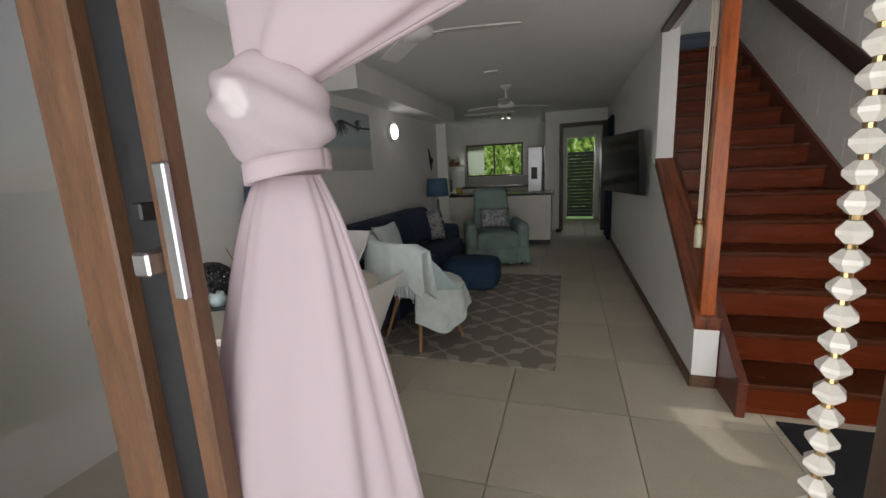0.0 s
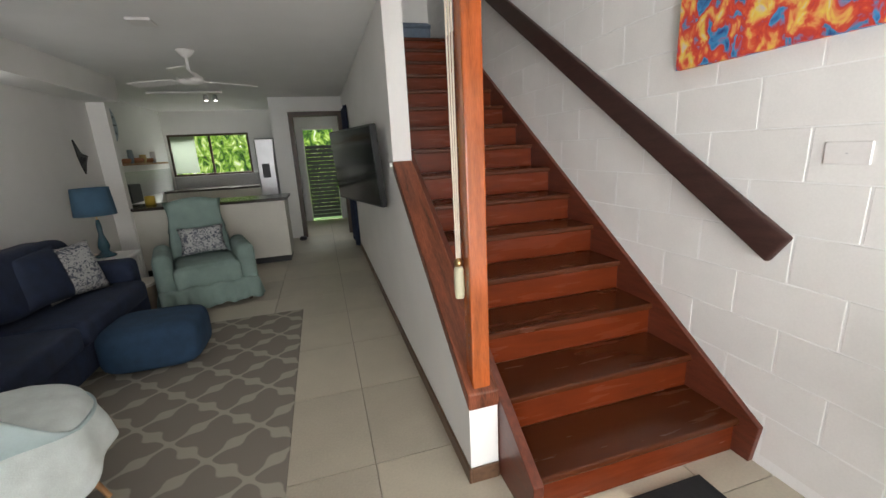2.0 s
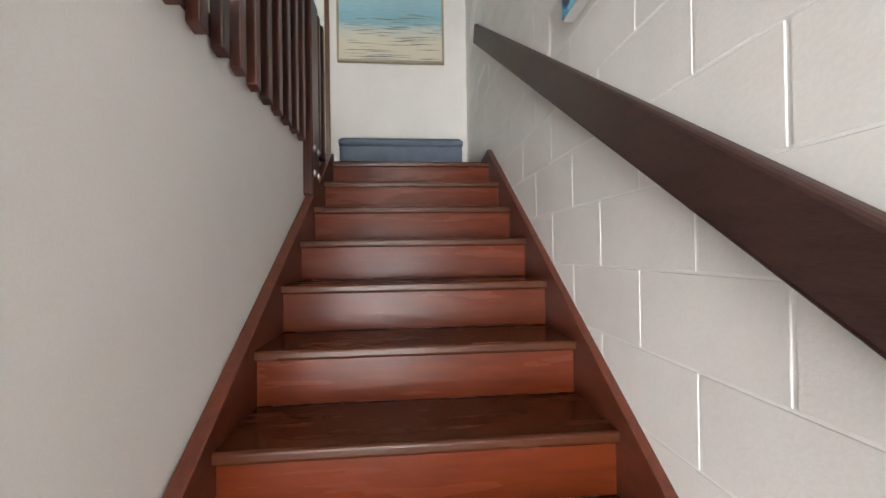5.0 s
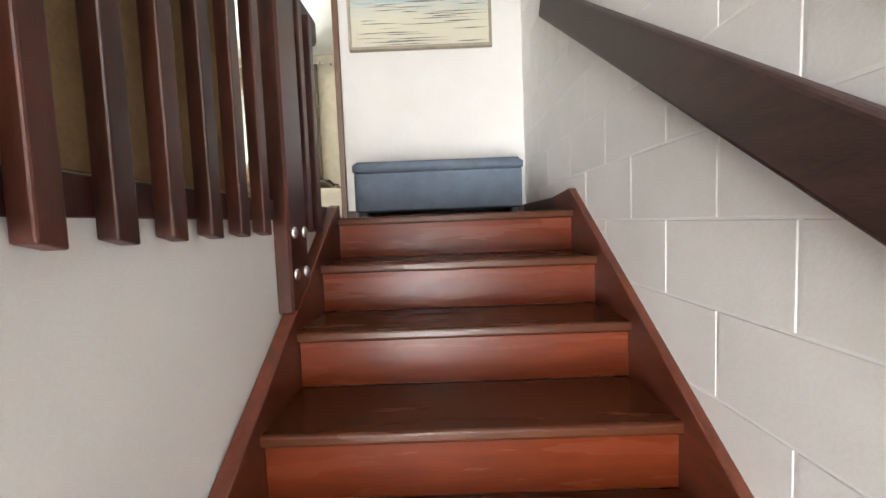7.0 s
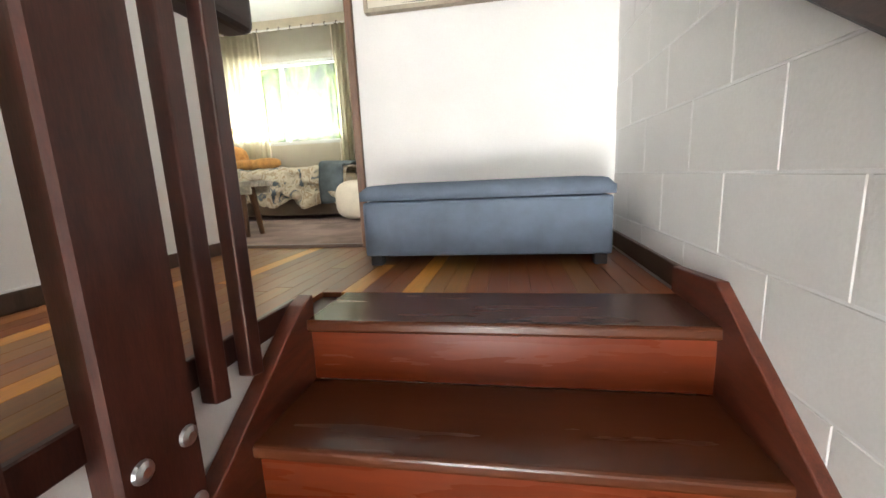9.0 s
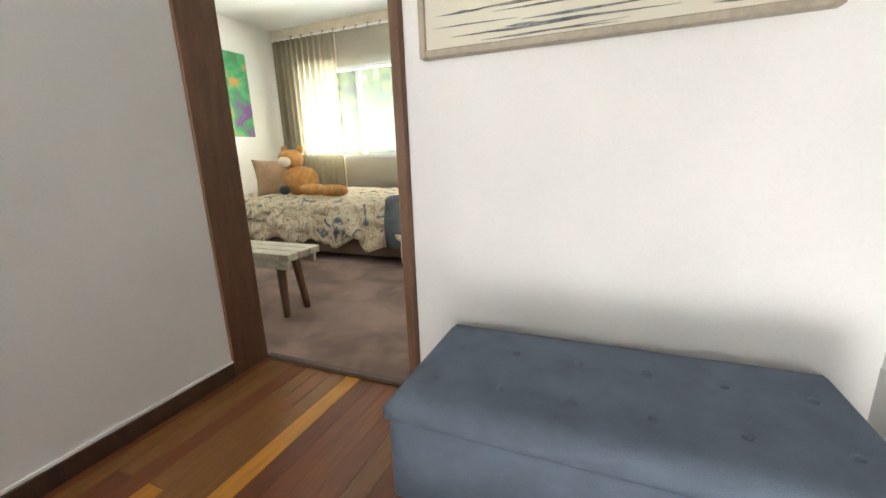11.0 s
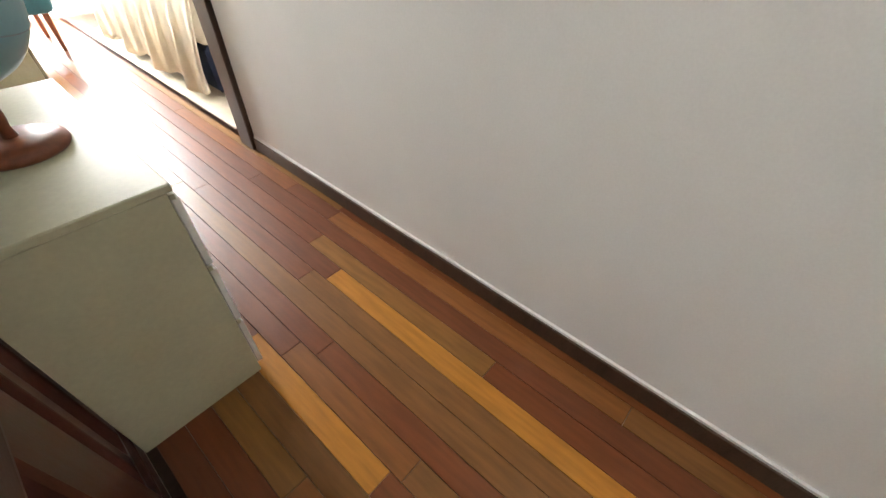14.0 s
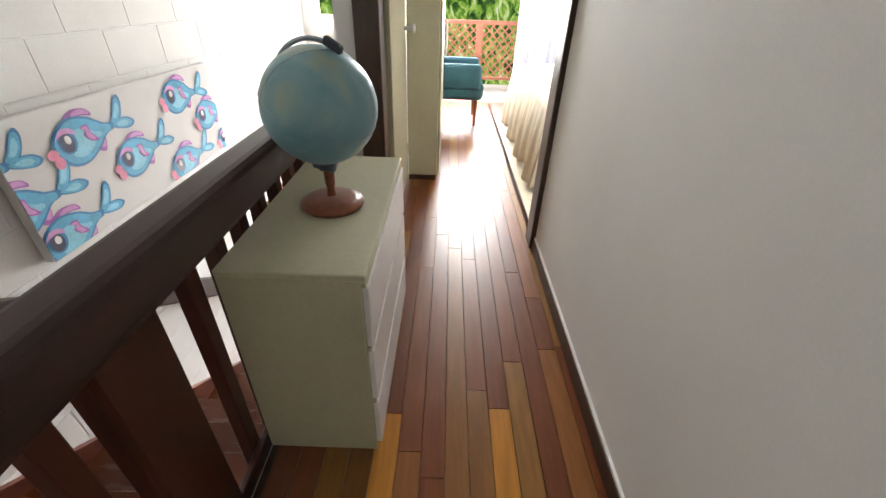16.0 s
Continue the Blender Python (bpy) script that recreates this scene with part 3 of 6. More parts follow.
def build_balustrade():
    b = thing("balustrade", (-1.12, 2.8, 2.6), "dark timber landing balustrade with square balusters", "balustrade")
    part("top_rail", box(-1.185, -1.10, 1.84, 3.80, 3.42, 3.53, 0.022, seg=3), RAILWOOD, b)
    part("bottom_rail", box(-1.121, -1.104, 1.84, 3.84, 2.69, 2.752, 0.003), BALWOOD, b)
    ys = [1.941 + 0.1195 * k for k in range(11)] + [3.49, 3.60]
    for y in ys:
        poly = [(y - 0.021, 2.657), (y + 0.021, 2.646), (y + 0.021, 3.45), (y - 0.021, 3.45)]
        part("baluster", prism(poly, "x", -1.103, -1.068, 0.004), BALWOOD, b)
    po = part("newel_post", box(-1.1215, -1.062, 3.262, 3.418, 2.40, 3.45, 0.008), BALWOOD, b)
    for y, z in ((3.30, 2.65), (3.388, 2.65), (3.30, 2.518), (3.388, 2.518)):
        bm = lathe([(0.0, 0), (0.019, 0), (0.017, 0.006), (0.008, 0.010), (0.0, 0.010)], (0, 0, 0), 12)
        bmesh.ops.transform(bm, matrix=Matrix.Translation((-1.062, y, z)) @ pose(0, 0, 0, 0, 90, 0), verts=bm.verts[:])
        part("bolt", bm, CHROME, po, "domed steel bolt head")


build_balustrade()


# ---- doors and windows ----
def frame_part(parent, x0, x1, y0, y1, z0, z1, w, material, name="window_frame", sill=True):
    part(name, box(x0, x0 + w, y0, y1, z0, z1, 0.004), material, parent)
    part(name, box(x1 - w, x1, y0, y1, z0, z1, 0.004), material, parent)
    part(name, box(x0 + w, x1 - w, y0, y1, z1 - w, z1, 0.004), material, parent)
    if sill:
        part(name, box(x0 + w, x1 - w, y0, y1, z0, z0 + w, 0.004), material, parent)


def pane(parent, x0, x1, y, z0, z1):
    p = part("pane", box(x0, x1, y - 0.003, y + 0.003, z0, z1), GLASS, parent)
    p.visible_shadow = False
    return p


w = thing("window_1", (-3.81, 8.35, 1.14), "dark framed kitchen window onto a sunlit garden", "window", kind="structure")
frame_part(w, -4.55, -3.07, 8.31, 8.38, 1.14, 1.96, 0.04, DARKFRAME)
part("mullion", box(-3.83, -3.79, 8.32, 8.37, 1.18, 1.92, 0.003), DARKFRAME, w)
pane(w, -4.51, -3.83, 8.345, 1.18, 1.92)
pane(w, -3.79, -3.11, 8.345, 1.18, 1.92)
part("roller_blind", box(-4.52, -4.08, 8.325, 8.333, 1.2, 1.92), sheer("grey_screen", (0.30, 0.33, 0.28), 0.25), w)
w = thing("window_2", (-3.22, 7.65, 3.57), "wide white framed bedroom window behind sheer curtains", "window", kind="structure")
frame_part(w, -4.2, -2.62, 7.91, 7.98, 3.57, 4.60, 0.045, PLASTIC)
part("mullion", box(-3.44, -3.39, 7.92, 7.97, 3.61, 4.56, 0.003), PLASTIC, w)
pane(w, -4.16, -3.44, 7.945, 3.61, 4.56)
pane(w, -3.39, -2.66, 7.945, 3.61, 4.56)
# flat backdrops whose own glow stands in for sun on the garden
solid("backdrop_kitchen", box(-7.5, 1.0, 11.5, 11.55, -0.09, 2.55), GREENOUT, "glowing backdrop painted as sunlit garden foliage", "garden")
solid("backdrop_rear", box(-9.0, 3.0, 14.0, 14.05, -0.09, 9.0), GREENOUT2, "glowing backdrop painted as sunlit palm foliage", "garden")
solid("backdrop_front", box(-9.0, 5.0, -9.0, -8.95, -0.09, 8.0), GREENOUT2, "glowing backdrop painted as a bright garden in front of the house", "garden")

d = thing("door_1", (-1.68, 8.35, 0), "white back door frame with dark slatted screen", "door", kind="structure")
frame_part(d, -2.05, -1.3, 8.31, 8.40, 0, 2.03, 0.06, PLASTIC, "door_frame", sill=False)
for k in range(19):
    z = 0.05 + k * 0.084
    part("slat", box(-1.985, -1.365, 8.34, 8.375, z, z + 0.076, 0.004), BLACK, d)
d = thing("door_2", (-1.7, 6.47, 0), "dark stained timber frame of the passage doorway", "door frame", kind="structure")
frame_part(d, -2.14, -1.25, 6.39, 6.55, 0, 2.16, 0.075, DARKFRAME, "door_frame", sill=False)
part("stopper", box(-2.2, -2.08, 6.1, 6.25, 0, 0.06, 0.02), BLACK, d, "dark floor doorstop")
d = thing("door_3", (-1.73, 4.93, 2.7), "brown timber frame of the rear bedroom doorway", "door frame", kind="structure")
part("jamb", box(-2.195, -2.083, 4.795, 4.975, 2.7, 4.80, 0.004), DOORWOOD, d)
part("jamb", box(-1.328, -1.288, 4.945, 5.08, 2.7, 4.80, 0.004), DOORWOOD, d)
part("head", box(-2.083, -1.328, 4.945, 5.08, 4.72, 4.80, 0.004), DOORWOOD, d)
part("threshold", box(-2.083, -1.328, 4.965, 4.995, 2.70, 2.718, 0.003), DARKFRAME, d)
la = part("latch", box(-1.333, -1.3275, 5.0, 5.03, 3.62, 3.72), CHROME, d, "steel latch plate")
SETOUT[0] = HALL_OUT
d = thing("door_4", (-1.7, 2.05, 2.7), "dark timber frame of the front bedroom doorway", "door frame", kind="structure")
part("jamb", box(-2.13, -2.07, 2.06, 2.18, 2.7, 4.80, 0.004), DARKFRAME, d)
part("jamb", box(-1.31, -1.20, 1.93, 2.09, 2.7, 4.80, 0.004), DARKFRAME, d)
part("head", box(-2.075, -1.30, 1.94, 2.09, 4.73, 4.80, 0.004), DARKFRAME, d)
d = thing("door_5", (-1.31, 1.75, 2.7), "cream panelled bedroom door standing open", "door", kind="structure")
part("leaf", box(-1.335, -1.30, 1.25, 1.93, 2.71, 4.72, 0.004), CREAMPAINT, d)
bm = lathe([(0.0, 0), (0.012, 0), (0.012, 0.03), (0.026, 0.045), (0.022, 0.065), (0.0, 0.07)], (0, 0, 0), 14)
bmesh.ops.transform(bm, matrix=Matrix.Translation((-1.335, 1.33, 3.66)) @ pose(0, 0, 0, 0, -90, 0), verts=bm.verts[:])
part("knob", bm, CHROME, d, "round steel door knob", smooth=True)

SETOUT[0] = HOUSE_OUT

# front sliding door, pushed aside, with its lock
d = thing("door_6", (-2.75, -1.84, 0), "brown timber framed glass sliding door with steel lock", "door", kind="structure")
part("stile", box(-2.80, -2.69, -1.83, -1.78, 0.0, 2.13, 0.005), DOORWOOD, d)
# black strip put in for the shade of the gap between the stiles
part("recess_shade", box(-2.69, -2.60, -1.80, -1.785, 0.0, 2.13, 0.002), BLACK, d)
part("stile", box(-2.60, -2.555, -1.82, -1.78, 0.0, 2.13, 0.005), DOORWOOD, d)
part("stile", box(-3.6, -3.50, -1.82, -1.78, 0.0, 2.13, 0.005), DARKFRAME, d)
part("rail", box(-3.50, -2.80, -1.82, -1.78, 2.03, 2.13, 0.005), DARKFRAME, d)
part("rail", box(-3.50, -2.80, -1.82, -1.78, 0.0, 0.14, 0.005), DARKFRAME, d)
part("pane", box(-3.50, -2.80, -1.803, -1.797, 0.14, 2.03), GLASS, d).visible_shadow = False
lk = part("lock_plate", box(-2.572, -2.548, -1.832, -1.818, 1.17, 1.39, 0.003), CHROME, d, "steel lock plate with slots")
part("latch", box(-2.62, -2.60, -1.84, -1.80, 1.30, 1.33, 0.003), BLACK, lk)
part("latch", box(-2.635, -2.60, -1.845, -1.80, 1.21, 1.25, 0.004), CHROME, lk)
part("door_jamb", box(-1.635, -1.50, -1.90, -1.78, 0.0, 2.15, 0.005), DARKFRAME, d)
part("fixed_pane", box(-1.50, -0.2, -1.843, -1.837, 0.0, 2.15), GLASS, d).visible_shadow = False
part("head_frame", box(-3.6, -0.2, -1.89, -1.79, 2.13, 2.15), DARKFRAME, d)


def build_knotted_curtain():
    c = thing("knotted_curtain", (-2.43, -1.72, 0.05), "pale pink sheer curtain tied in a loose knot", "curtain")

    def lower(u, v):
        z = 1.36 - 1.31 * v
        wd = 0.06 + 0.30 * v ** 0.75
        a = 2 * math.pi * u
        r = 1 + 0.07 * math.sin(6 * a + 3 * v) + 0.035 * math.sin(13 * a + 2 * v)
        return (-2.43 - 0.08 * v + wd * r * math.cos(a), -1.70 + 0.35 * wd * r * math.sin(a), z)
    part("skirt", sheet(lower, 96, 20, 0.002), SHEERPINK, c, smooth=True)

    def upper(u, v):
        z = 1.50 + 0.62 * v
        a = 2 * math.pi * u
        q = min(v, 0.25)
        wd = 0.06 + 0.85 * q + 0.12 * (v - q)
        r = 1 + 0.10 * math.sin(6 * a + 2 * v)
        return (-2.43 + 0.9 * q + 0.1 * (v - q) + wd * r * math.cos(a), -1.70 + 0.3 * min(wd, 0.16) * r * math.sin(a), z)
    part("gathered_top", sheet(upper, 96, 16, 0.002), SHEERPINK, c, smooth=True)
    bm = bmesh.new()
    vs = bmesh.ops.create_uvsphere(bm, u_segments=48, v_segments=28, radius=1.0)["verts"]
    for v in vs:
        p = v.co.copy()
        fold = 1 + 0.07 * math.sin(9 * p.z + 5 * p.x + 2 * p.y) + 0.05 * noise.noise(p * 3)
        v.co = Vector((-2.448, -1.70, 1.465)) + Vector((0.112 * p.x * fold - 0.015 * p.z, 0.066 * p.y * fold, 0.096 * p.z * fold))
    part("knot", bm, SHEERPINK, c, smooth=True)

    def band(u, v):
        a = 2 * math.pi * u
        return (-2.43 + 0.074 * math.cos(a) * (1 + 0.05 * math.sin(3 * a)), -1.70 + 0.054 * math.sin(a), 1.374 + 0.034 * (v - 0.5) + 0.012 * math.cos(a))
    part("wrap", sheet(band, 40, 4, 0.012), SHEERPINK, c, smooth=True)


build_knotted_curtain()
c = thing("bead_strand", (-1.645, -1.72, 0.6), "hanging strand of faceted pearly beads", "bead curtain")
part("cord", tube([(-1.645, -1.72, 2.12), (-1.645, -1.72, 0.55)], 0.0015, 6), BRASS, c)
BEAD = mesh_of("bead", lathe([(0.0, -0.014), (0.008, -0.0135), (0.0175, -0.003), (0.0175, 0.003), (0.008, 0.0135), (0.0, 0.014)], (0, 0, 0), 6), CRYSTAL)
GOLD = mesh_of("spacer", lathe([(0.0, -0.003), (0.006, -0.003), (0.006, 0.003), (0.0, 0.003)], (0, 0, 0), 10), BRASS)
for k in range(45):
    z = 2.08 - 0.034 * k
    for nm, me, dz in (("bead", BEAD, 0), ("spacer", GOLD, 0.017)):
        o = new(nm, me)
        o.parent = c
        o.location = (0, 0, z + dz - 0.6)
        o.rotation_euler = (0, 0, 0.7 * k)

# patio shelf whose reflection shows in the door glass
s = thing("patio_shelf", (-3.3, -2.55, -0.01), "white open patio shelf with driftwood and pots", "shelf")
for z in (0.25, 0.62, 0.95, 1.30):
    part("shelf_board", box(-3.75, -2.95, -2.7, -2.4, z, z + 0.03, 0.003), PLASTIC, s)
for x in (-3.74, -2.98):
    part("upright", box(x, x + 0.03, -2.68, -2.42, -0.01, 1.6, 0.003), PLASTIC, s)
solid("plant_pot", lathe([(0.0, 0), (0.07, 0), (0.09, 0.16), (0.085, 0.16), (0.07, 0.02), (0, 0.02)], (-3.2, -2.55, 0.98), 20), TERRACOTTA, "terracotta pot on the patio shelf", "pot", kind="", smooth=True)


# ---- living room ----
def build_rug():
    r = solid("trellis_rug", box(-3.95, -2.03, 0.26, 2.71, 0.001, 0.012, 0.003), rug_material(), "grey trellis patterned rug on tiles", "rug", kind="")
    return r


build_rug()


def build_sofa():
    s = thing("sofa", (-3.75, 1.9, 0), "long navy fabric sofa along the white wall", "sofa")
    y0, y1 = 0.62, 3.06
    part("base", box(-4.12, -3.34, y0 + 0.12, y1 - 0.12, 0.08, 0.30, 0.02, seg=2), NAVY, s)
    part("backrest", box(-4.16, -3.90, y0, y1 - 0.1, 0.12, 0.86, 0.07, seg=4), NAVY, s, smooth=True)
    for a in (y0, y1 - 0.2):
        part("arm", box(-4.12, -3.40, a, a + 0.2, 0.08, 0.63, 0.06, seg=4), NAVY, s, smooth=True)
    for a, b in ((y0 + 0.2, 1.83), (1.84, y1 - 0.2)):
        part("seat_cushion", box(-3.95, -3.30, a, b, 0.28, 0.46, 0.05, seg=4), NAVY, s, smooth=True)
        part("back_cushion", blob((0.26, b - a, 0.44), Matrix.Translation((-3.84, (a + b) / 2, 0.68)) @ pose(0, 0, 0, 0, -10, 0), 0.45, 28), NAVY, s, smooth=True)
    for x in (-4.05, -3.42):
        for y in (y0 + 0.1, y1 - 0.1):
            part("foot", lathe([(0.02, 0), (0.028, 0.08)], (x, y, 0), 10), BLACK, s)


build_sofa()
cushions = [((-3.66, 2.55, 0.66), 62, -18, PATTERN, "grey patterned cushion on the navy sofa"), ((-3.72, 2.28, 0.68), 75, -14, NAVY, "navy cushion on the navy sofa"),
            ((-3.72, 1.02, 0.66), 100, -16, PATTERN, "patterned cushion at the sofa end"), ((-3.66, 1.28, 0.66), 85, -14, THROW, "white cushion on the navy sofa")]
for at, yaw, lean, m, lb in cushions:
    solid("cushion", cushion((0.45, 0.42, 0.16), Matrix.Translation(at) @ pose(0, 0, 0, 0, 0, yaw) @ pose(0, 0, 0, lean, 0, 0)), m, lb, "cushion", kind="", smooth=True, group="sofa cushions")


def build_armchair():
    a = thing("armchair", (-2.92, 3.6, 0), "armchair under a sage green ruffled loose cover", "armchair")
    M = Matrix.Translation((-3.0, 3.53, 0)) @ pose(0, 0, 0, 0, 0, 17) @ Matrix.Diagonal((0.94, 0.94, 1, 1))

    def bx(x0, x1, y0, y1, z0, z1, bev):
        return box(x0, x1, y0, y1, z0, z1, bev, m=M, seg=4)
    part("seat", bx(-0.30, 0.30, -0.42, 0.25, 0.25, 0.46, 0.06), SAGE, a, smooth=True)
    part("apron", bx(-0.31, 0.31, -0.44, -0.30, 0.10, 0.44, 0.04), SAGE, a, smooth=True)

    def back(u, v):
        wd = 0.32 - 0.07 * v
        x = (u - 0.5) * 2
        return M @ Vector((wd * x, 0.26 + 0.20 * v - 0.10 * x * x * (1 - v), 0.30 + 0.74 * v - 0.05 * x * x * v))
    part("backrest", sheet(back, 16, 12, 0.13), SAGE, a, smooth=True)
    for sx in (-1, 1):
        part("arm", bx(sx * 0.385 - 0.085, sx * 0.385 + 0.085, -0.43, 0.33, 0.12, 0.60, 0.075), SAGE, a, smooth=True)

    def ruffle(u, v):
        t = u * 4
        k = int(min(t, 3.999))
        f = t - k
        cs = [(-0.46, -0.46), (0.46, -0.46), (0.46, 0.40), (-0.46, 0.40), (-0.46, -0.46)]
        (xa, ya), (xb, yb) = cs[k], cs[k + 1]
        x, y = xa + (xb - xa) * f, ya + (yb - ya) * f
        wv = 0.022 * math.sin(u * 190) * v
        n = [(0, -1), (1, 0), (0, 1), (-1, 0)][k]
        return M @ Vector((x + n[0] * (0.03 * v + wv), y + n[1] * (0.03 * v + wv), 0.26 - 0.215 * v + 0.01 * math.sin(u * 95)))
    part("ruffle", sheet(ruffle, 320, 5, 0.006), SAGE, a, smooth=True)
    part("back_cover", cushion((0.60, 0.34, 0.07), M @ Matrix.Translation((0, 0.40, 0.86)) @ pose(0, 0, 0, -14, 0, 0)), SAGE, a, smooth=True)
    for x in (-0.36, 0.36):
        for y in (-0.36, 0.30):
            p = M @ Vector((x, y, 0))
            part("foot", lathe([(0.02, 0), (0.026, 0.12)], p, 10), DARKFRAME, a)
    solid("patterned_cushion", cushion((0.46, 0.30, 0.15), M @ Matrix.Translation((0.02, 0.10, 0.62)) @ pose(0, 0, 0, -22, 0, 0)), PATTERN, "black and white patterned cushion on the armchair", "cushion", kind="", smooth=True)


build_armchair()
solid("pouf_ottoman", blob((0.64, 0.52, 0.34), Matrix.Translation((-3.02, 2.12, 0.182)), 0.42, 36), mat("deep_blue_ottoman", (0.022, 0.055, 0.11), 0.9, 0.2, 12, 0.5, 260), "navy fabric ottoman standing on the rug", "ottoman", kind="", smooth=True)


def chair_shell(u, v):
    """Moulded tub seat: v runs from the front lip to the top of the back."""
    x = (u - 0.5) * 2
    if v < 0.45:
        t = v / 0.45
        y, z, wd = -0.23 + 0.40 * t, 0.44 - 0.035 * math.sin(t * math.pi) - 0.02 * (1 - t) ** 3, 0.215 + 0.015 * t
        side = 0.11 * t
    else:
        t = (v - 0.45) / 0.55
        y, z, wd = 0.17 + 0.04 * math.sin(t * 1.5) + 0.10 * t, 0.44 + 0.42 * t ** 1.1, 0.23 + 0.016 * t
        side = 0.11 + 0.02 * math.sin(t * 3.1)
    lift = side * abs(x) ** 3 * (1 if v < 0.45 else max(0.0, 1 - (v - 0.45) / 0.55 * 1.1))
    fwd = 0.13 * abs(x) ** 3 * (0 if v < 0.3 else min(1, (v - 0.3) / 0.3)) * (1 - 0.8 * max(0, v - 0.6) / 0.4)
    return Vector((wd * x, y - fwd, z + lift))


def build_dining_chair():
    c = thing("dining_chair", (0, 0, 0), "white moulded plastic dining chair on black wire legs", "chair", "dining chairs")
    part("seat_shell", sheet(chair_shell, 18, 26, 0.010), PLASTIC, c, smooth=True)
    for sx in (-1, 1):
        pts = [(sx * 0.16, -0.10, 0.40), (sx * 0.235, -0.215, 0.04), (sx * 0.24, -0.205, 0.008), (sx * 0.24, 0.18, 0.008), (sx * 0.235, 0.20, 0.04), (sx * 0.15, 0.10, 0.40)]
        part("leg", tube(pts, 0.007, 8), BLACK, c)
    part("crossbar", tube([(-0.17, 0.0, 0.385), (0.17, 0.0, 0.385)], 0.007, 8), BLACK, c)
    return c


ch = build_dining_chair()
ch.location = (-3.10, -0.67, 0)
ch.rotation_euler = (0, 0, radians(-96))
ch.scale = (1.1, 1.05, 1.0)
copy_thing(ch, pose(-3.74, 0.20, 0, 0, 0, -6) @ Matrix.Diagonal((1.05, 1.0, 1.07, 1)))


def build_tub_chair():
    c = thing("tub_chair", (-3.09, 0.64, 0.012), "pale teal moulded tub chair on oak legs", "chair")
    M = Matrix.Translation((-3.09, 0.64, 0.0)) @ pose(0, 0, 0, 0, 0, 149)

    def shell(u, v):
        a = 2 * math.pi * u
        s = min(1.0, max(0.0, (math.sin(a) + 0.45) / 1.35))
        top = 0.45 + 0.38 * s * s * (3 - 2 * s)
        if v < 0.55:
            t = v / 0.55
            r, z = 0.30 * t, 0.385 + 0.055 * t ** 3
        else:
            t = (v - 0.55) / 0.45
            r, z = 0.30 + 0.07 * math.sin(t * 1.57), 0.44 + (top - 0.44) * t
        return M @ Vector((r * 0.98 * math.cos(a), r * 0.92 * math.sin(a), z))
    part("seat_shell", sheet(shell, 48, 24, 0.012), PALETEAL, c, smooth=True)
    for sx, sy in ((-1, -1), (1, -1), (-1, 1), (1, 1)):
        p, q = M @ Vector((sx * 0.13, sy * 0.13, 0.385)), M @ Vector((sx * 0.225, sy * 0.22, 0.013))
        part("leg", tube([p, q], 0.019, 10, taper=0.011), LEGWOOD, c)
    part("under_frame", tube([M @ Vector((-0.14, -0.14, 0.36)), M @ Vector((0.14, 0.14, 0.36))], 0.006), BLACK, c)
    part("under_frame", tube([M @ Vector((0.14, -0.14, 0.36)), M @ Vector((-0.14, 0.14, 0.36))], 0.006), BLACK, c)
    t = thing("throw_blanket", (-3.09, 0.64, 0.45), "white knitted throw with tassels over a chair", "throw")

    def drape(u, v):
        """From the rear hem over the top of the back and down to the seat."""
        x = (u - 0.5) * 0.74
        curve = -0.10 * (2 * abs(u - 0.5)) ** 2.5
        k = 0.010 * math.sin(u * 23 + 2 * v) + 0.008 * noise.noise(Vector((u * 5, v * 5, 0)))
        hem = 0.60 - 0.06 * abs(math.sin(u * 4)) - 0.13 * max(0.0, 2 * abs(u - 0.5) - 0.75) * 4
        crest = 0.865 - 0.018 * math.sin(u * 3.1) - 0.05 * max(0.0, abs(u - 0.5) - 0.40) * 10 + 0.02 * math.exp(-((u - 0.85) * 12) ** 2)
        if v < 0.5:
            f = v / 0.5
            y, z = 0.385 - 0.02 * f + k * (1 - 0.6 * f), hem + (crest - 0.012 - hem) * f
        elif v < 0.6:
            f = (v - 0.5) / 0.1
            y, z = 0.365 - 0.07 * f, crest - 0.012 + 0.012 * math.sin(f * math.pi)
        else:
            f = (v - 0.6) / 0.4
            y, z = 0.295 - 0.05 * f + 0.4 * k, crest - 0.012 - 0.36 * f
        return M @ Vector((x * (1 + 0.05 * (1 - min(1, v * 2))), y + curve, z))
    part("back_drape", sheet(drape, 60, 50, 0.010), THROW, t, smooth=True)
    bm = bmesh.new()
    for k in range(30):
        p = Vector(drape((k + 0.5) / 30, 0.0))
        q = Vector((random.uniform(-0.012, 0.012), random.uniform(-0.01, 0.01), 0))
        tube([p + Vector((0, 0, 0.01)), p + q + Vector((0, 0, -0.04)), p + 1.8 * q + Vector((0, 0, -0.085))], 0.0055, 5, bm, taper=0.0035)
    part("fringe", bm, THROW, t)

    def lap(u, v):
        """Over the seat and down over its rounded front and one side."""
        a = radians(-230 + 250 * u)
        fold = 0.016 * math.sin(11 * a + 2 * v) + 0.020 * noise.noise(Vector((u * 7, v * 4, 3)))
        if v < 0.5:
            k = v / 0.5
            r, z = 0.325 * k, 0.515 - 0.035 * k ** 5 + 0.25 * fold * k
        else:
            k = (v - 0.5) / 0.5
            drop = 0.17 + 0.11 * math.exp(-((u - 0.22) * 5) ** 2) + 0.05 * math.sin(u * 14)
            r, z = 0.325 + 0.06 * math.sin(k * 1.4) + fold * k, 0.48 - drop * k
        return M @ Vector((r * math.cos(a), r * 0.95 * math.sin(a) - 0.01, z))
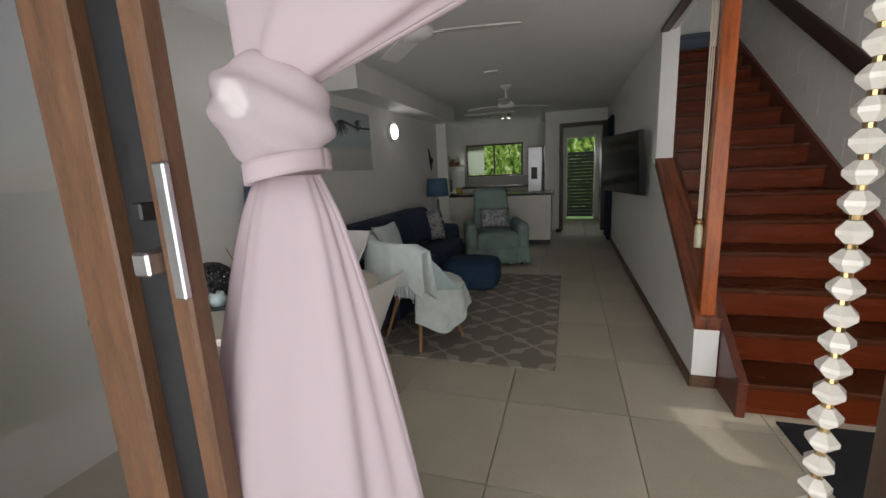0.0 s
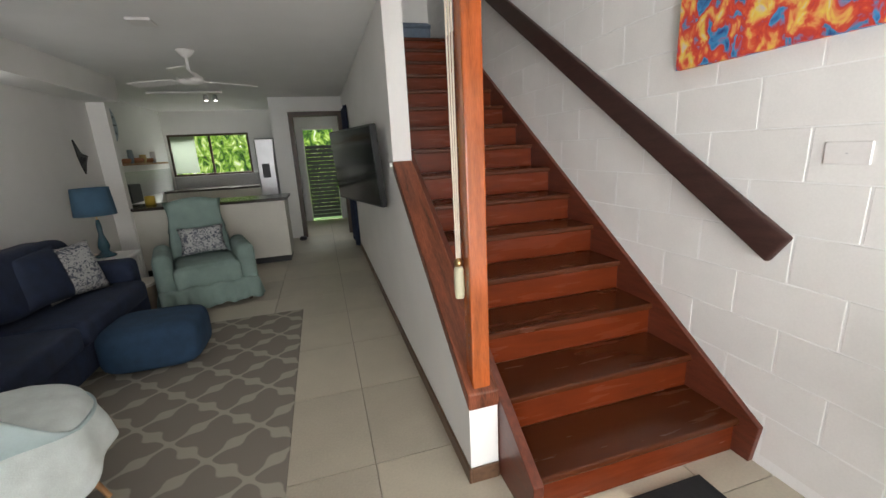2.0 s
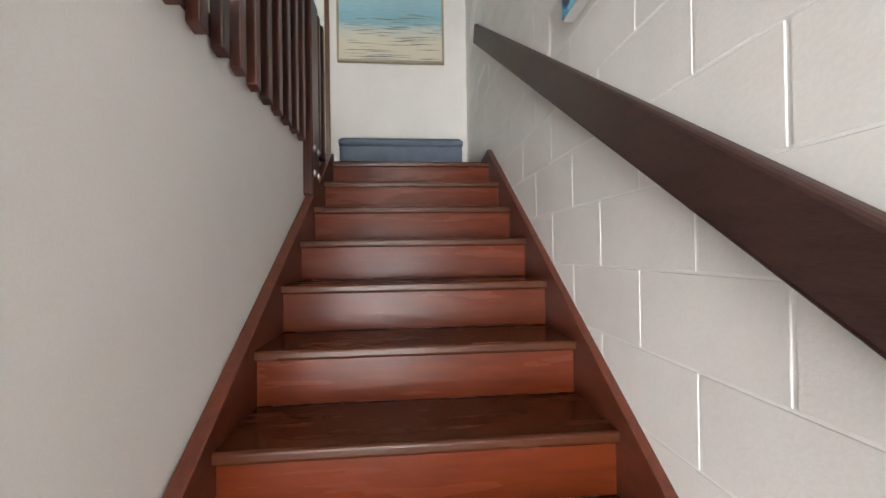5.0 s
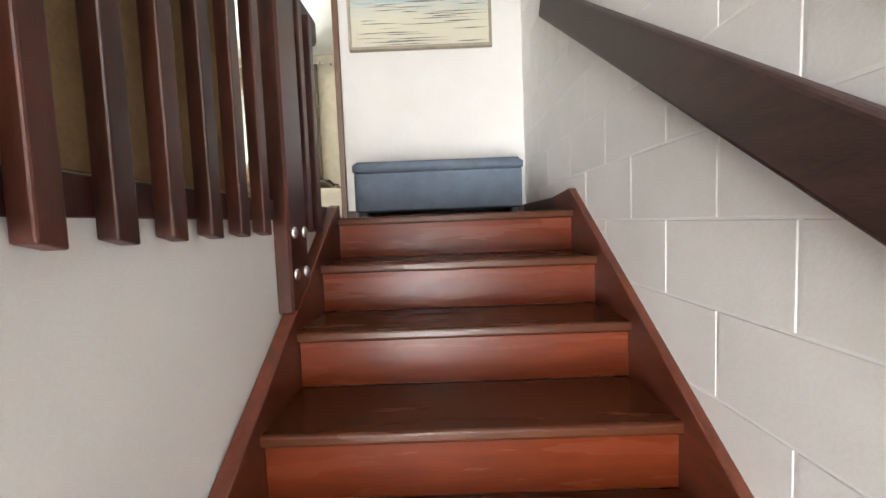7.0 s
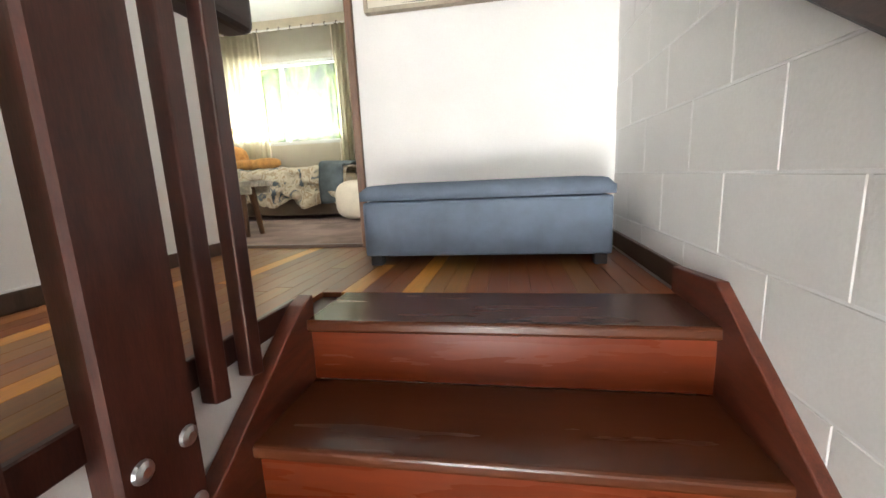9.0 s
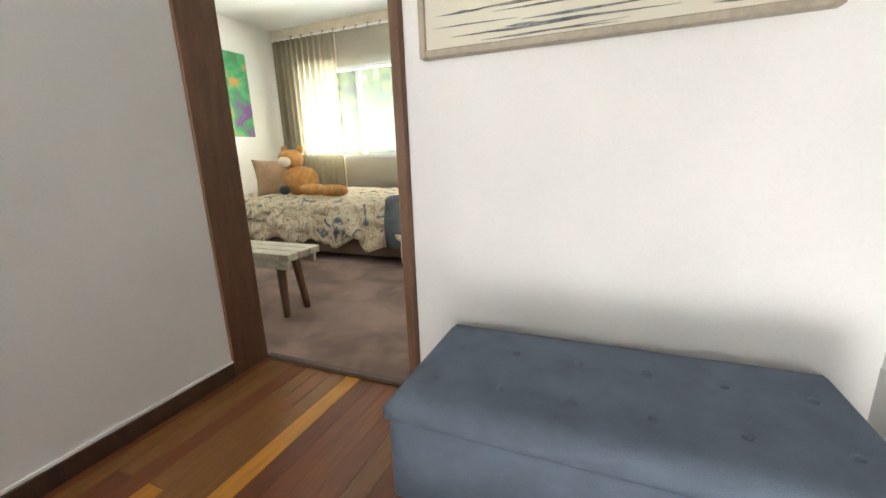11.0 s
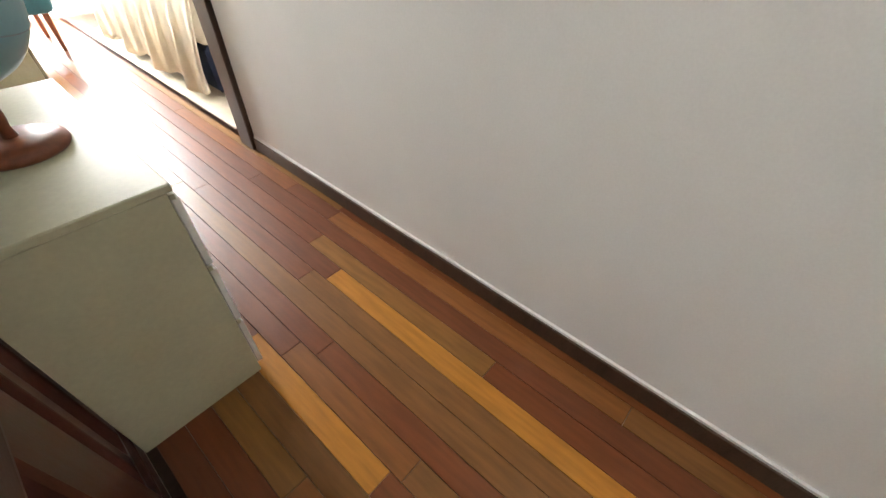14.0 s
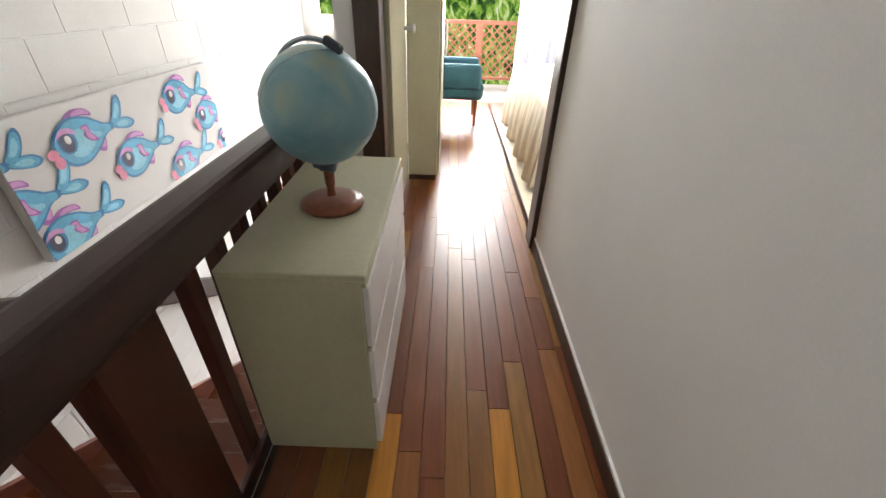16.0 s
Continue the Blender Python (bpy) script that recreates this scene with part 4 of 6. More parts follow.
    part("lap_drape", sheet(lap, 72, 36, 0.010), THROW, t, smooth=True)
    solid("seat_cushion", cushion((0.34, 0.30, 0.10), M @ Matrix.Translation((0.02, 0.16, 0.60)) @ pose(0, 0, 0, -70, 0, 0)), NAVY, "navy cushion on the tub chair", "cushion", kind="", smooth=True)


build_tub_chair()


def oval(cx, cy, rx, ry, z0, z1, e=0.62, n=56, bevel=0.0):
    poly = []
    for i in range(n):
        a = 2 * math.pi * i / n
        c, s = math.cos(a), math.sin(a)
        poly.append((cx + rx * math.copysign(abs(c) ** e, c), cy + ry * math.copysign(abs(s) ** e, s)))
    return prism(poly, "z", z0, z1, bevel)


def build_table():
    t = thing("dining_table", (-3.65, -0.62, 0), "pale oval dining table with splayed legs", "table")
    part("tabletop", oval(-3.62, -0.60, 0.66, 0.60, 0.722, 0.75, 0.7, bevel=0.004), TABLETOP, t)
    for sx in (-1, 1):
        for sy in (-1, 1):
            part("leg", tube([(-3.62 + sx * 0.30, -0.6 + sy * 0.26, 0.722), (-3.62 + sx * 0.42, -0.6 + sy * 0.38, 0.0)], 0.026, 10, taper=0.016), LEGWOOD, t)
    for cx, cy in ((-3.58, -0.23), (-3.19, -0.80)):
        solid("placemat", oval(cx, cy, 0.235, 0.16 if cy > -0.5 else 0.21, 0.7505, 0.754, 1.0), MATTAN, "tan woven oval placemat on the table", "placemat", kind="", group="placemats")
    solid("serving_tray", oval(-3.66, -0.74, 0.22, 0.17, 0.7505, 0.765, 0.9, bevel=0.004), CHARCOAL, "dark charcoal tray on the dining table", "tray", kind="")
    bm = bmesh.new()
    for k in range(30):
        q = Euler((random.uniform(0, 6.28), random.uniform(0, 6.28), random.uniform(0, 6.28))).to_matrix()
        tube([Vector((-3.68, -0.78, 0.865)) + q @ Vector((0.105 * math.cos(2 * math.pi * i / 22), 0.105 * math.sin(2 * math.pi * i / 22), 0)) * (1 + 0.03 * math.sin(3 * i)) for i in range(23)], 0.0055, 5, bm)
    for v in bm.verts:
        v.co.z = 0.765 + (v.co.z - 0.76) * 0.9
    solid("wicker_ball", bm, BLACK, "black woven wicker ball on the tray", "ornament", kind="")
    d = thing("reed_diffuser", (-3.56, -0.66, 0.765), "glass reed diffuser with thin wooden sticks", "diffuser")
    part("bottle", lathe([(0.0, 0), (0.036, 0), (0.036, 0.05), (0.014, 0.068), (0.014, 0.085), (0.0, 0.085)], (-3.56, -0.66, 0.765), 20), PALETEAL, d, smooth=True)
    for k in range(7):
        a = 2 * math.pi * k / 7
        part("reed", tube([(-3.56, -0.66, 0.78), (-3.56 + 0.09 * math.cos(a), -0.66 + 0.09 * math.sin(a), 1.02)], 0.0018, 5), LEGWOOD, d)
    g = solid("tealight_holder", lathe([(0.0, 0), (0.03, 0), (0.042, 0.035), (0.03, 0.065), (0.026, 0.065), (0.036, 0.035), (0.0, 0.008)], (-3.58, -0.58 - 0.27, 0.765), 16), PALETEAL, "pale glass tealight holder on the tray", "candle holder", kind="", smooth=True)


build_table()


def build_lamp(at, sc, label, r=0.19):
    l = thing("table_lamp", at, label, "lamp", "table lamps")
    pr = [(0.0, 0), (0.075, 0), (0.08, 0.012), (0.05, 0.03), (0.03, 0.05), (0.045, 0.09), (0.035, 0.14), (0.018, 0.20), (0.02, 0.28), (0.012, 0.33), (0.0, 0.33)]
    part("base", lathe([(a * sc, b * sc) for a, b in pr], at, 24), LAMPBASE, l, smooth=True)
    part("stem", tube([(at[0], at[1], at[2] + 0.32 * sc), (at[0], at[1], at[2] + 0.60 * sc)], 0.006), BRASS, l)
    z = at[2] + 0.37 * sc
    hgt = 0.235 * sc

    def sh(u, v):
        a = 2 * math.pi * u
        rr = r * sc * (1.0 - 0.12 * v)
        return (at[0] + rr * math.cos(a), at[1] + rr * math.sin(a), z + hgt * v)
    part("shade", sheet(sh, 36, 3, 0.004), SHADE, l, "blue drum shade", smooth=True)
    part("shade_cap", lathe([(0.0, 0), (r * sc * 0.86, 0), (r * sc * 0.86, 0.002), (0.0, 0.002)], (at[0], at[1], z + hgt * 0.9), 32), SHADE, l)
    return l


def side_table(at, wd, hgt, label, material):
    t = thing("side_table", (at[0], at[1], 0), label, "side table", "side tables")
    part("top", box(at[0] - wd / 2, at[0] + wd / 2, at[1] - wd / 2, at[1] + wd / 2, hgt - 0.03, hgt, 0.005), material, t)
    for sx in (-1, 1):
        for sy in (-1, 1):
            part("leg", box(at[0] + sx * (wd / 2 - 0.04) - 0.018, at[0] + sx * (wd / 2 - 0.04) + 0.018, at[1] + sy * (wd / 2 - 0.04) - 0.018, at[1] + sy * (wd / 2 - 0.04) + 0.018, 0, hgt - 0.03, 0.003), material, t)
    part("lower_shelf", box(at[0] - wd / 2 + 0.04, at[0] + wd / 2 - 0.04, at[1] - wd / 2 + 0.04, at[1] + wd / 2 - 0.04, 0.18, 0.20), material, t)


bk2 = thing("storage_basket", (-3.60, 3.36, 0), "low tan woven basket beside the sofa", "basket")
part("body", oval(-3.60, 3.36, 0.17, 0.17, 0.0, 0.27, 0.7, bevel=0.01), MATTAN, bk2)
part("lid", oval(-3.60, 3.36, 0.18, 0.18, 0.272, 0.30, 0.7, bevel=0.008), TABLETOP, bk2, "pale lid")
side_table((-4.0, 0.16), 0.30, 0.70, "dark side table beside the dining table", BLACK)
build_lamp((-3.98, 0.12, 0.70), 1.02, "blue table lamp with turned glazed base", 0.21)
side_table((-3.86, 3.55), 0.44, 0.56, "white side table beside the sofa", PLASTIC)
build_lamp((-3.86, 3.55, 0.56), 1.12, "blue table lamp beside the sofa", 0.15)
f = thing("photo_frame", (-3.90, 0.24, 0.70), "small timber photo frame on the side table", "photo frame")
fm = Matrix.Translation((-3.89, 0.25, 0.80)) @ pose(0, 0, 0, -14, 0, 30)
part("frame", box(-0.07, 0.07, -0.01, 0.01, -0.10, 0.10, 0.003, m=fm), LEGWOOD, f)
part("print", box(-0.05, 0.05, -0.012, -0.0105, -0.08, 0.08, m=fm), patches("pale_print", 30, [(0.4, (0.3, 0.32, 0.33)), (0.6, (0.65, 0.65, 0.62))]), f)


def oval_light(y, z, rz):
    l = thing("wall_light", (XL, y, z), "round opal wall light, switched on", "wall light", "wall lights")
    for nm, r0, dp, m in (("rim", rz, 0.05, PLASTIC), ("diffuser", rz * 0.86, 0.075, LIGHTGLASS)):
        bm = lathe([(0.0, 0), (r0, 0), (r0, dp * 0.6), (r0 * 0.85, dp * 0.9), (r0 * 0.4, dp), (0.0, dp)], (0, 0, 0), 36)
        bmesh.ops.transform(bm, matrix=Matrix.Translation((XL + 0.001, y, z)) @ pose(0, 0, 0, 0, 90, 0), verts=bm.verts[:])
        part(nm, bm, m, l, smooth=True)


oval_light(0.044, 1.908, 0.15)
oval_light(2.74, 1.882, 0.115)

p = thing("beach_canvas", (XL + 0.02, 1.37, 1.70), "pale beach canvas print on the white wall", "picture")
part("canvas", box(XL + 0.001, XL + 0.035, 0.70, 2.07, 1.40, 2.02, 0.003), bands("beach_print", "Z", 1.40, 2.02, [(0.0, (0.50, 0.50, 0.46)), (0.30, (0.56, 0.56, 0.53)), (0.45, (0.40, 0.47, 0.50)), (0.55, (0.47, 0.53, 0.56)), (1.0, (0.50, 0.55, 0.58))], 5, 0.08), p)
PALMINK = mat("printed_palm", (0.09, 0.10, 0.09), 0.8, 0.3)
for cy, cz, n, ln in ((1.42, 1.90, 46, 0.17), (0.83, 1.96, 26, 0.15), (1.78, 1.93, 26, 0.12)):
    bm = bmesh.new()
    for k in range(n):
        a = random.uniform(-2.9, 0.3)
        l2 = ln * random.uniform(0.5, 1.0)
        e = Vector((0, math.cos(a) * l2, math.sin(a) * l2))
        tube([Vector((XL + 0.037, cy, cz)), Vector((XL + 0.037, cy, cz)) + e * 0.6, Vector((XL + 0.037, cy, cz)) + e + Vector((0, 0, -0.02))], 0.004, 4, bm, taper=0.001)
    bmesh.ops.delete(bm, geom=[v for v in bm.verts if v.co.z > 2.02 or v.co.y < 0.7 or v.co.y > 2.07], context="VERTS")
    part("palm_print", bm, PALMINK, p)
part("palm_trunk_print", tube([(XL + 0.037, 2.05, 1.86), (XL + 0.037, 1.75, 1.85), (XL + 0.037, 1.45, 1.90)], 0.011, 6), PALMINK, p)
part("boat_print", blob((0.004, 0.26, 0.05), Matrix.Translation((XL + 0.037, 0.98, 1.48)), 0.8, 14), mat("printed_boat", (0.35, 0.38, 0.38), 0.8, 0.3), p)
o = solid("wall_ornament", tube([(XL + 0.02, 4.28 + 0.05 * math.cos(a) * (1 - a / 9), 1.50 + 0.05 * math.sin(a) * (1 - a / 9)) for a in [i * 0.4 for i in range(20)]], 0.012, 6), BLACK, "black curled metal wall ornament", "ornament", kind="")
solid("wall_ornament", prism([(4.22, 1.56), (4.20, 1.72), (4.30, 1.58), (4.42, 1.55), (4.36, 1.48), (4.30, 1.36), (4.25, 1.46)], "x", XL + 0.002, XL + 0.016), BLACK, "black metal fin shaped wall ornament", "ornament", kind="")


def build_fan(at, yaw):
    f = thing("ceiling_fan", (at[0], at[1], CEIL1), "white three blade ceiling fan", "ceiling fan", "ceiling fans")
    x, y = at
    part("canopy", lathe([(0.0, 0), (0.025, 0), (0.07, 0.05), (0.075, 0.06), (0, 0.06)], (x, y, CEIL1 - 0.06), 24), PLASTIC, f, smooth=True)
    part("downrod", tube([(x, y, CEIL1 - 0.05), (x, y, CEIL1 - 0.19)], 0.013), PLASTIC, f)
    part("motor", lathe([(0.0, 0), (0.05, 0.0), (0.10, 0.025), (0.105, 0.06), (0.06, 0.10), (0.02, 0.12), (0, 0.12)], (x, y, CEIL1 - 0.29), 28), PLASTIC, f, smooth=True)
    for k in range(3):
        m = Matrix.Translation((x, y, CEIL1 - 0.25)) @ pose(0, 0, 0, 0, 0, yaw + 120 * k) @ pose(0, 0, 0, 10, 0, 0)
        part("blade", box(0.14, 0.60, -0.062, 0.062, -0.004, 0.004, 0.003, m=m), PLASTIC, f)
        part("blade_arm", box(0.07, 0.17, -0.022, 0.022, -0.007, 0.001, 0.002, m=m), PLASTIC, f)


build_fan((-2.82, 0.10), 10)
build_fan((-2.755, 3.26), 35)
v = solid("ceiling_vent", box(-2.86, -2.71, 2.32, 2.48, CEIL1 - 0.02, CEIL1 - 0.001, 0.004), PLASTIC, "small white ceiling vent", "vent", kind="")


def build_tv():
    t = thing("television", (-1.26, 2.3, 1.33), "large black flat television on a wall arm", "television")
    M = Matrix.Translation((-1.44, 2.33, 1.335)) @ pose(0, 0, 0, 0, 0, -76) @ pose(0, 0, 0, 4, 0, 0)
    part("case", box(-0.52, 0.52, -0.02, 0.025, -0.30, 0.30, 0.006, m=M), BLACK, t)
    part("screen", box(-0.505, 0.505, -0.0235, -0.0205, -0.285, 0.285, m=M), SCREEN, t)
    part("arm", tube([(-1.245, 2.35, 1.33), (-1.33, 2.30, 1.33), M @ Vector((0, 0.03, 0))], 0.018), BLACK, t)
    part("bracket", box(-1.262, -1.241, 2.25, 2.45, 1.22, 1.44, 0.004), BLACK, t)


build_tv()
solid("wall_hook", lathe([(0.0, 0), (0.018, 0), (0.018, 0.02), (0.0, 0.03)], (-1.25, 1.66, 1.335), 12), CHROME, "small steel hook on the wall corner", "hook", kind="")


def drape_curtain(name, x0, x1, y, z0, z1, material, label, folds, amp, along="x", th=0.003):
    def f(u, v):
        a = x0 + (x1 - x0) * u
        b = y + amp * math.sin(u * folds * 2 * math.pi) * (0.6 + 0.4 * v) + 0.3 * amp * math.sin(u * folds * 5.3)
        z = z1 + (z0 - z1) * v
        return (a, b, z) if along == "x" else (b, a, z)
    return solid(name, sheet(f, max(24, folds * 10), 8, th), material, label, "curtain", kind="", smooth=True)


drape_curtain("doorway_curtain", 5.12, 5.78, -1.275, 0.02, 2.12, NAVY, "navy curtain drawn across a doorway", 6, 0.028, "y")
cd = thing("blind_cord", (-1.235, 0.33, 0.84), "beige cord with a turned acorn weight", "cord")
for dx in (-0.012, 0.0, 0.012):
    part("cord", tube([(-1.238 + dx, 0.325, 2.385), (-1.235 + dx * 0.6, 0.33, 1.0)], 0.0035, 6), CREAMCLOTH, cd)
part("weight", lathe([(0.0, 0), (0.018, 0.004), (0.021, 0.03), (0.021, 0.12), (0.014, 0.14), (0.0, 0.14)], (-1.235, 0.33, 0.84), 18), CREAMPAINT, cd, smooth=True)
part("ferrule", lathe([(0.0, 0), (0.016, 0), (0.019, 0.015), (0.008, 0.032), (0.0, 0.032)], (-1.235, 0.33, 0.98), 16), BRASS, cd, smooth=True)
solid("door_mat", box(-0.93, -0.30, -0.62, -0.05, 0.001, 0.014, 0.003), MATBLACK, "black coir door mat at the stair foot", "mat", kind="")

pt = thing("street_painting", (-0.02, -0.05, 1.95), "bright abstract street painting on canvas", "painting")
part("canvas", box(-0.033, -0.001, -0.62, 0.525, 1.745, 2.20, 0.003), patches("street_colours", 15, [(0.30, (0.02, 0.05, 0.22)), (0.40, (0.05, 0.28, 0.55)), (0.46, (0.55, 0.04, 0.03)), (0.53, (0.68, 0.09, 0.04)), (0.58, (0.75, 0.33, 0.10)), (0.64, (0.80, 0.60, 0.10)), (0.72, (0.62, 0.55, 0.62))], 0.55, 0.5, (1, 1.0, 0.8)), pt)
sw = thing("switch_plate", (-0.004, -0.196, 1.32), "white blank switch plate on the block wall", "switch plate")
part("plate", box(-0.009, -0.001, -0.262, -0.130, 1.318, 1.395, 0.002), PLASTIC, sw)
part("screw", lathe([(0.0, 0), (0.004, 0), (0.003, 0.002), (0.0, 0.002)], (-0.0095, -0.196, 1.355), 8), CHROME, sw)


def build_plant(at, n, ln, label):
    p = thing("potted_plant", at, label, "plant")
    part("pot", lathe([(0.0, 0), (0.10, 0), (0.14, 0.26), (0.13, 0.26), (0.10, 0.03), (0, 0.03)], at, 24), TERRACOTTA, p, smooth=True)
    for k in range(n):
        a = 2 * math.pi * k / n + 0.3 * random.random()
        l2 = ln * random.uniform(0.7, 1.0)
        h0 = random.uniform(0.45, 0.8)

        def leaf(u, v, a=a, l2=l2, h0=h0):
            r = l2 * v
            wd = 0.035 * math.sin(math.pi * min(1, v * 0.96 + 0.04)) * (u - 0.5) * 2
            z = at[2] + 0.25 + h0 * math.sin(v * 1.9) * 0.9
            return (at[0] + r * math.cos(a) - wd * math.sin(a), at[1] + r * math.sin(a) + wd * math.cos(a), z)
        part("leaf", sheet(leaf, 2, 10, 0.002), LEAF, p, smooth=True)


build_plant((-0.34, -1.12, 0), 13, 0.42, "green leafy plant in a terracotta pot")

# ---- kitchen ----
k = thing("kitchen_counter", (-3.2, 5.0, 0), "white kitchen peninsula with dark kickboard", "counter")
part("front_panel", box(-4.02, -2.24, 4.74, 4.76, 0.09, 0.86, 0.002), CABINET, k)
part("body", box(-4.02, -2.24, 4.76, 5.3, 0.09, 0.86), CABINET, k)
part("kickboard", box(-4.02, -2.26, 4.78, 5.26, 0.0, 0.09), BLACK, k)
solid("benchtop", box(-4.6, -2.20, 4.70, 5.36, 0.862, 0.90, 0.006), BENCHTOP, "dark polished stone benchtop", "benchtop", kind="")
k = thing("kitchen_cabinets", (-3.8, 8.0, 0), "cream cabinets under the kitchen window", "cabinet")
for i in range(3):
    x = -4.58 + i * 0.56
    part("door", box(x + 0.004, x + 0.556, 7.70, 7.72, 0.1, 0.86, 0.003), CABINET, k)
part("body", box(-4.58, -2.9, 7.72, 8.29, 0.1, 0.86), CABINET, k)
solid("benchtop", box(-4.59, -2.9, 7.68, 8.295, 0.862, 0.90, 0.005), BENCHTOP, "dark benchtop under the window", "benchtop", kind="")
solid("splashback", box(-4.55, -2.9, 8.285, 8.299, 0.90, 1.13), mat("grey_mosaic", (0.42, 0.42, 0.41), 0.3, 0.25, 60, 0.3), "grey mosaic splashback", "splashback")
solid("splashback_west", box(-4.599, -4.585, 5.4, 8.28, 0.90, 1.32), mat("grey_mosaic_side", (0.44, 0.44, 0.43), 0.3, 0.25, 60, 0.3), "grey mosaic splashback beside the shelf", "splashback")
fr = thing("refrigerator", (-2.6, 7.9, 0), "tall stainless steel two door refrigerator", "refrigerator")
part("body", box(-2.88, -2.18, 7.62, 8.28, 0.03, 1.80, 0.01), GREYPLASTIC, fr)
part("door", box(-2.88, -2.535, 7.55, 7.615, 0.05, 1.79, 0.015, seg=2), STAINLESS, fr)
part("door", box(-2.525, -2.18, 7.55, 7.615, 0.05, 1.79, 0.015, seg=2), STAINLESS, fr)
for x in (-2.56, -2.50):
    part("handle", tube([(x, 7.53, 0.7), (x, 7.52, 0.75), (x, 7.52, 1.45), (x, 7.53, 1.5)], 0.010), CHROME, fr)
part("dispenser", box(-2.80, -2.66, 7.545, 7.552, 1.05, 1.32, 0.003), BLACK, fr)
c = thing("wall_clock", (-4.59, 6.02, 2.01), "large round weathered blue grey wall clock", "clock")
CLOCKROT = Matrix.Translation((-4.599, 6.02, 2.01)) @ pose(0, 0, 0, 0, 90, 0)
bm = lathe([(0.0, 0), (0.30, 0), (0.30, 0.03), (0.285, 0.035), (0.0, 0.03)], (0, 0, 0), 40)
bmesh.ops.transform(bm, matrix=CLOCKROT, verts=bm.verts[:])
part("face", bm, mat("weathered_blue", (0.36, 0.42, 0.47), 0.8, 0.3, 10, 0.3), c)
for i in range(12):
    a = math.pi * i / 6
    part("hour_mark", box(-0.025, 0.025, -0.007, 0.007, 0.0, 0.004, m=CLOCKROT @ Matrix.Translation((0.23 * math.cos(a), 0.23 * math.sin(a), 0.035)) @ pose(0, 0, 0, 0, 0, 30 * i)), CHARCOAL, c)
part("hour_hand", box(-0.12, 0.01, -0.006, 0.006, 0, 0.003, m=CLOCKROT @ Matrix.Translation((0, 0, 0.04))), CHARCOAL, c)
part("minute_hand", box(-0.01, 0.01, -0.005, 0.19, 0, 0.003, m=CLOCKROT @ Matrix.Translation((0, 0, 0.044))), CHARCOAL, c)
s = thing("kitchen_shelf", (-4.5, 6.6, 1.44), "timber shelf with jars and bowls", "shelf")
part("board", box(-4.599, -4.36, 5.7, 7.5, 1.42, 1.45, 0.004), LEGWOOD, s)
for i, (y, r, h, m) in enumerate([(5.85, 0.05, 0.16, PLASTIC), (6.05, 0.09, 0.07, TERRACOTTA), (6.3, 0.04, 0.2, GREYPLASTIC), (6.5, 0.10, 0.08, TERRACOTTA), (6.75, 0.05, 0.13, BRASS), (6.95, 0.08, 0.07, TERRACOTTA), (7.2, 0.045, 0.18, PLASTIC)]):
    solid("kitchen_jar" if h > 0.1 else "kitchen_bowl", lathe([(0.0, 0), (r * 0.7, 0), (r, h * 0.5), (r * 0.9, h), (r * 0.8, h), (r * 0.7, h * 0.4), (0, 0.01)], (-4.48, y, 1.45), 18), m, "small jar on the kitchen shelf" if h > 0.1 else "orange bowl on the kitchen shelf", "jar" if h > 0.1 else "bowl", kind="", smooth=True)
solid("microwave", box(-4.55, -4.25, 5.42, 5.80, 0.901, 1.16, 0.012), BLACK, "black microwave on the benchtop", "microwave", kind="")
solid("yellow_canister", lathe([(0.0, 0), (0.06, 0), (0.06, 0.11), (0.0, 0.12)], (-3.95, 5.15, 0.90), 18), mat("yellow_tin", (0.6, 0.42, 0.05), 0.5), "yellow canister on the benchtop", "canister", kind="", smooth=True)
sp = thing("track_spotlight", (-3.1, 5.7, CEIL1), "white ceiling track with spotlights switched on", "spotlight")
part("track", box(-3.9, -2.95, 5.68, 5.72, CEIL1 - 0.03, CEIL1 - 0.001, 0.004), PLASTIC, sp)
for i in range(2):
    part("spot_head", lathe([(0.0, 0), (0.03, 0.0), (0.035, 0.03), (0.025, 0.08), (0.0, 0.08)], (-3.05 - 0.12 * i, 5.68, CEIL1 - 0.13), 14), CHROME, sp, smooth=True)
    part("bulb", lathe([(0.0, 0), (0.024, 0.0), (0.024, 0.004), (0.0, 0.006)], (-3.05 - 0.12 * i, 5.68, CEIL1 - 0.137), 12), SPOTGLOW, sp)

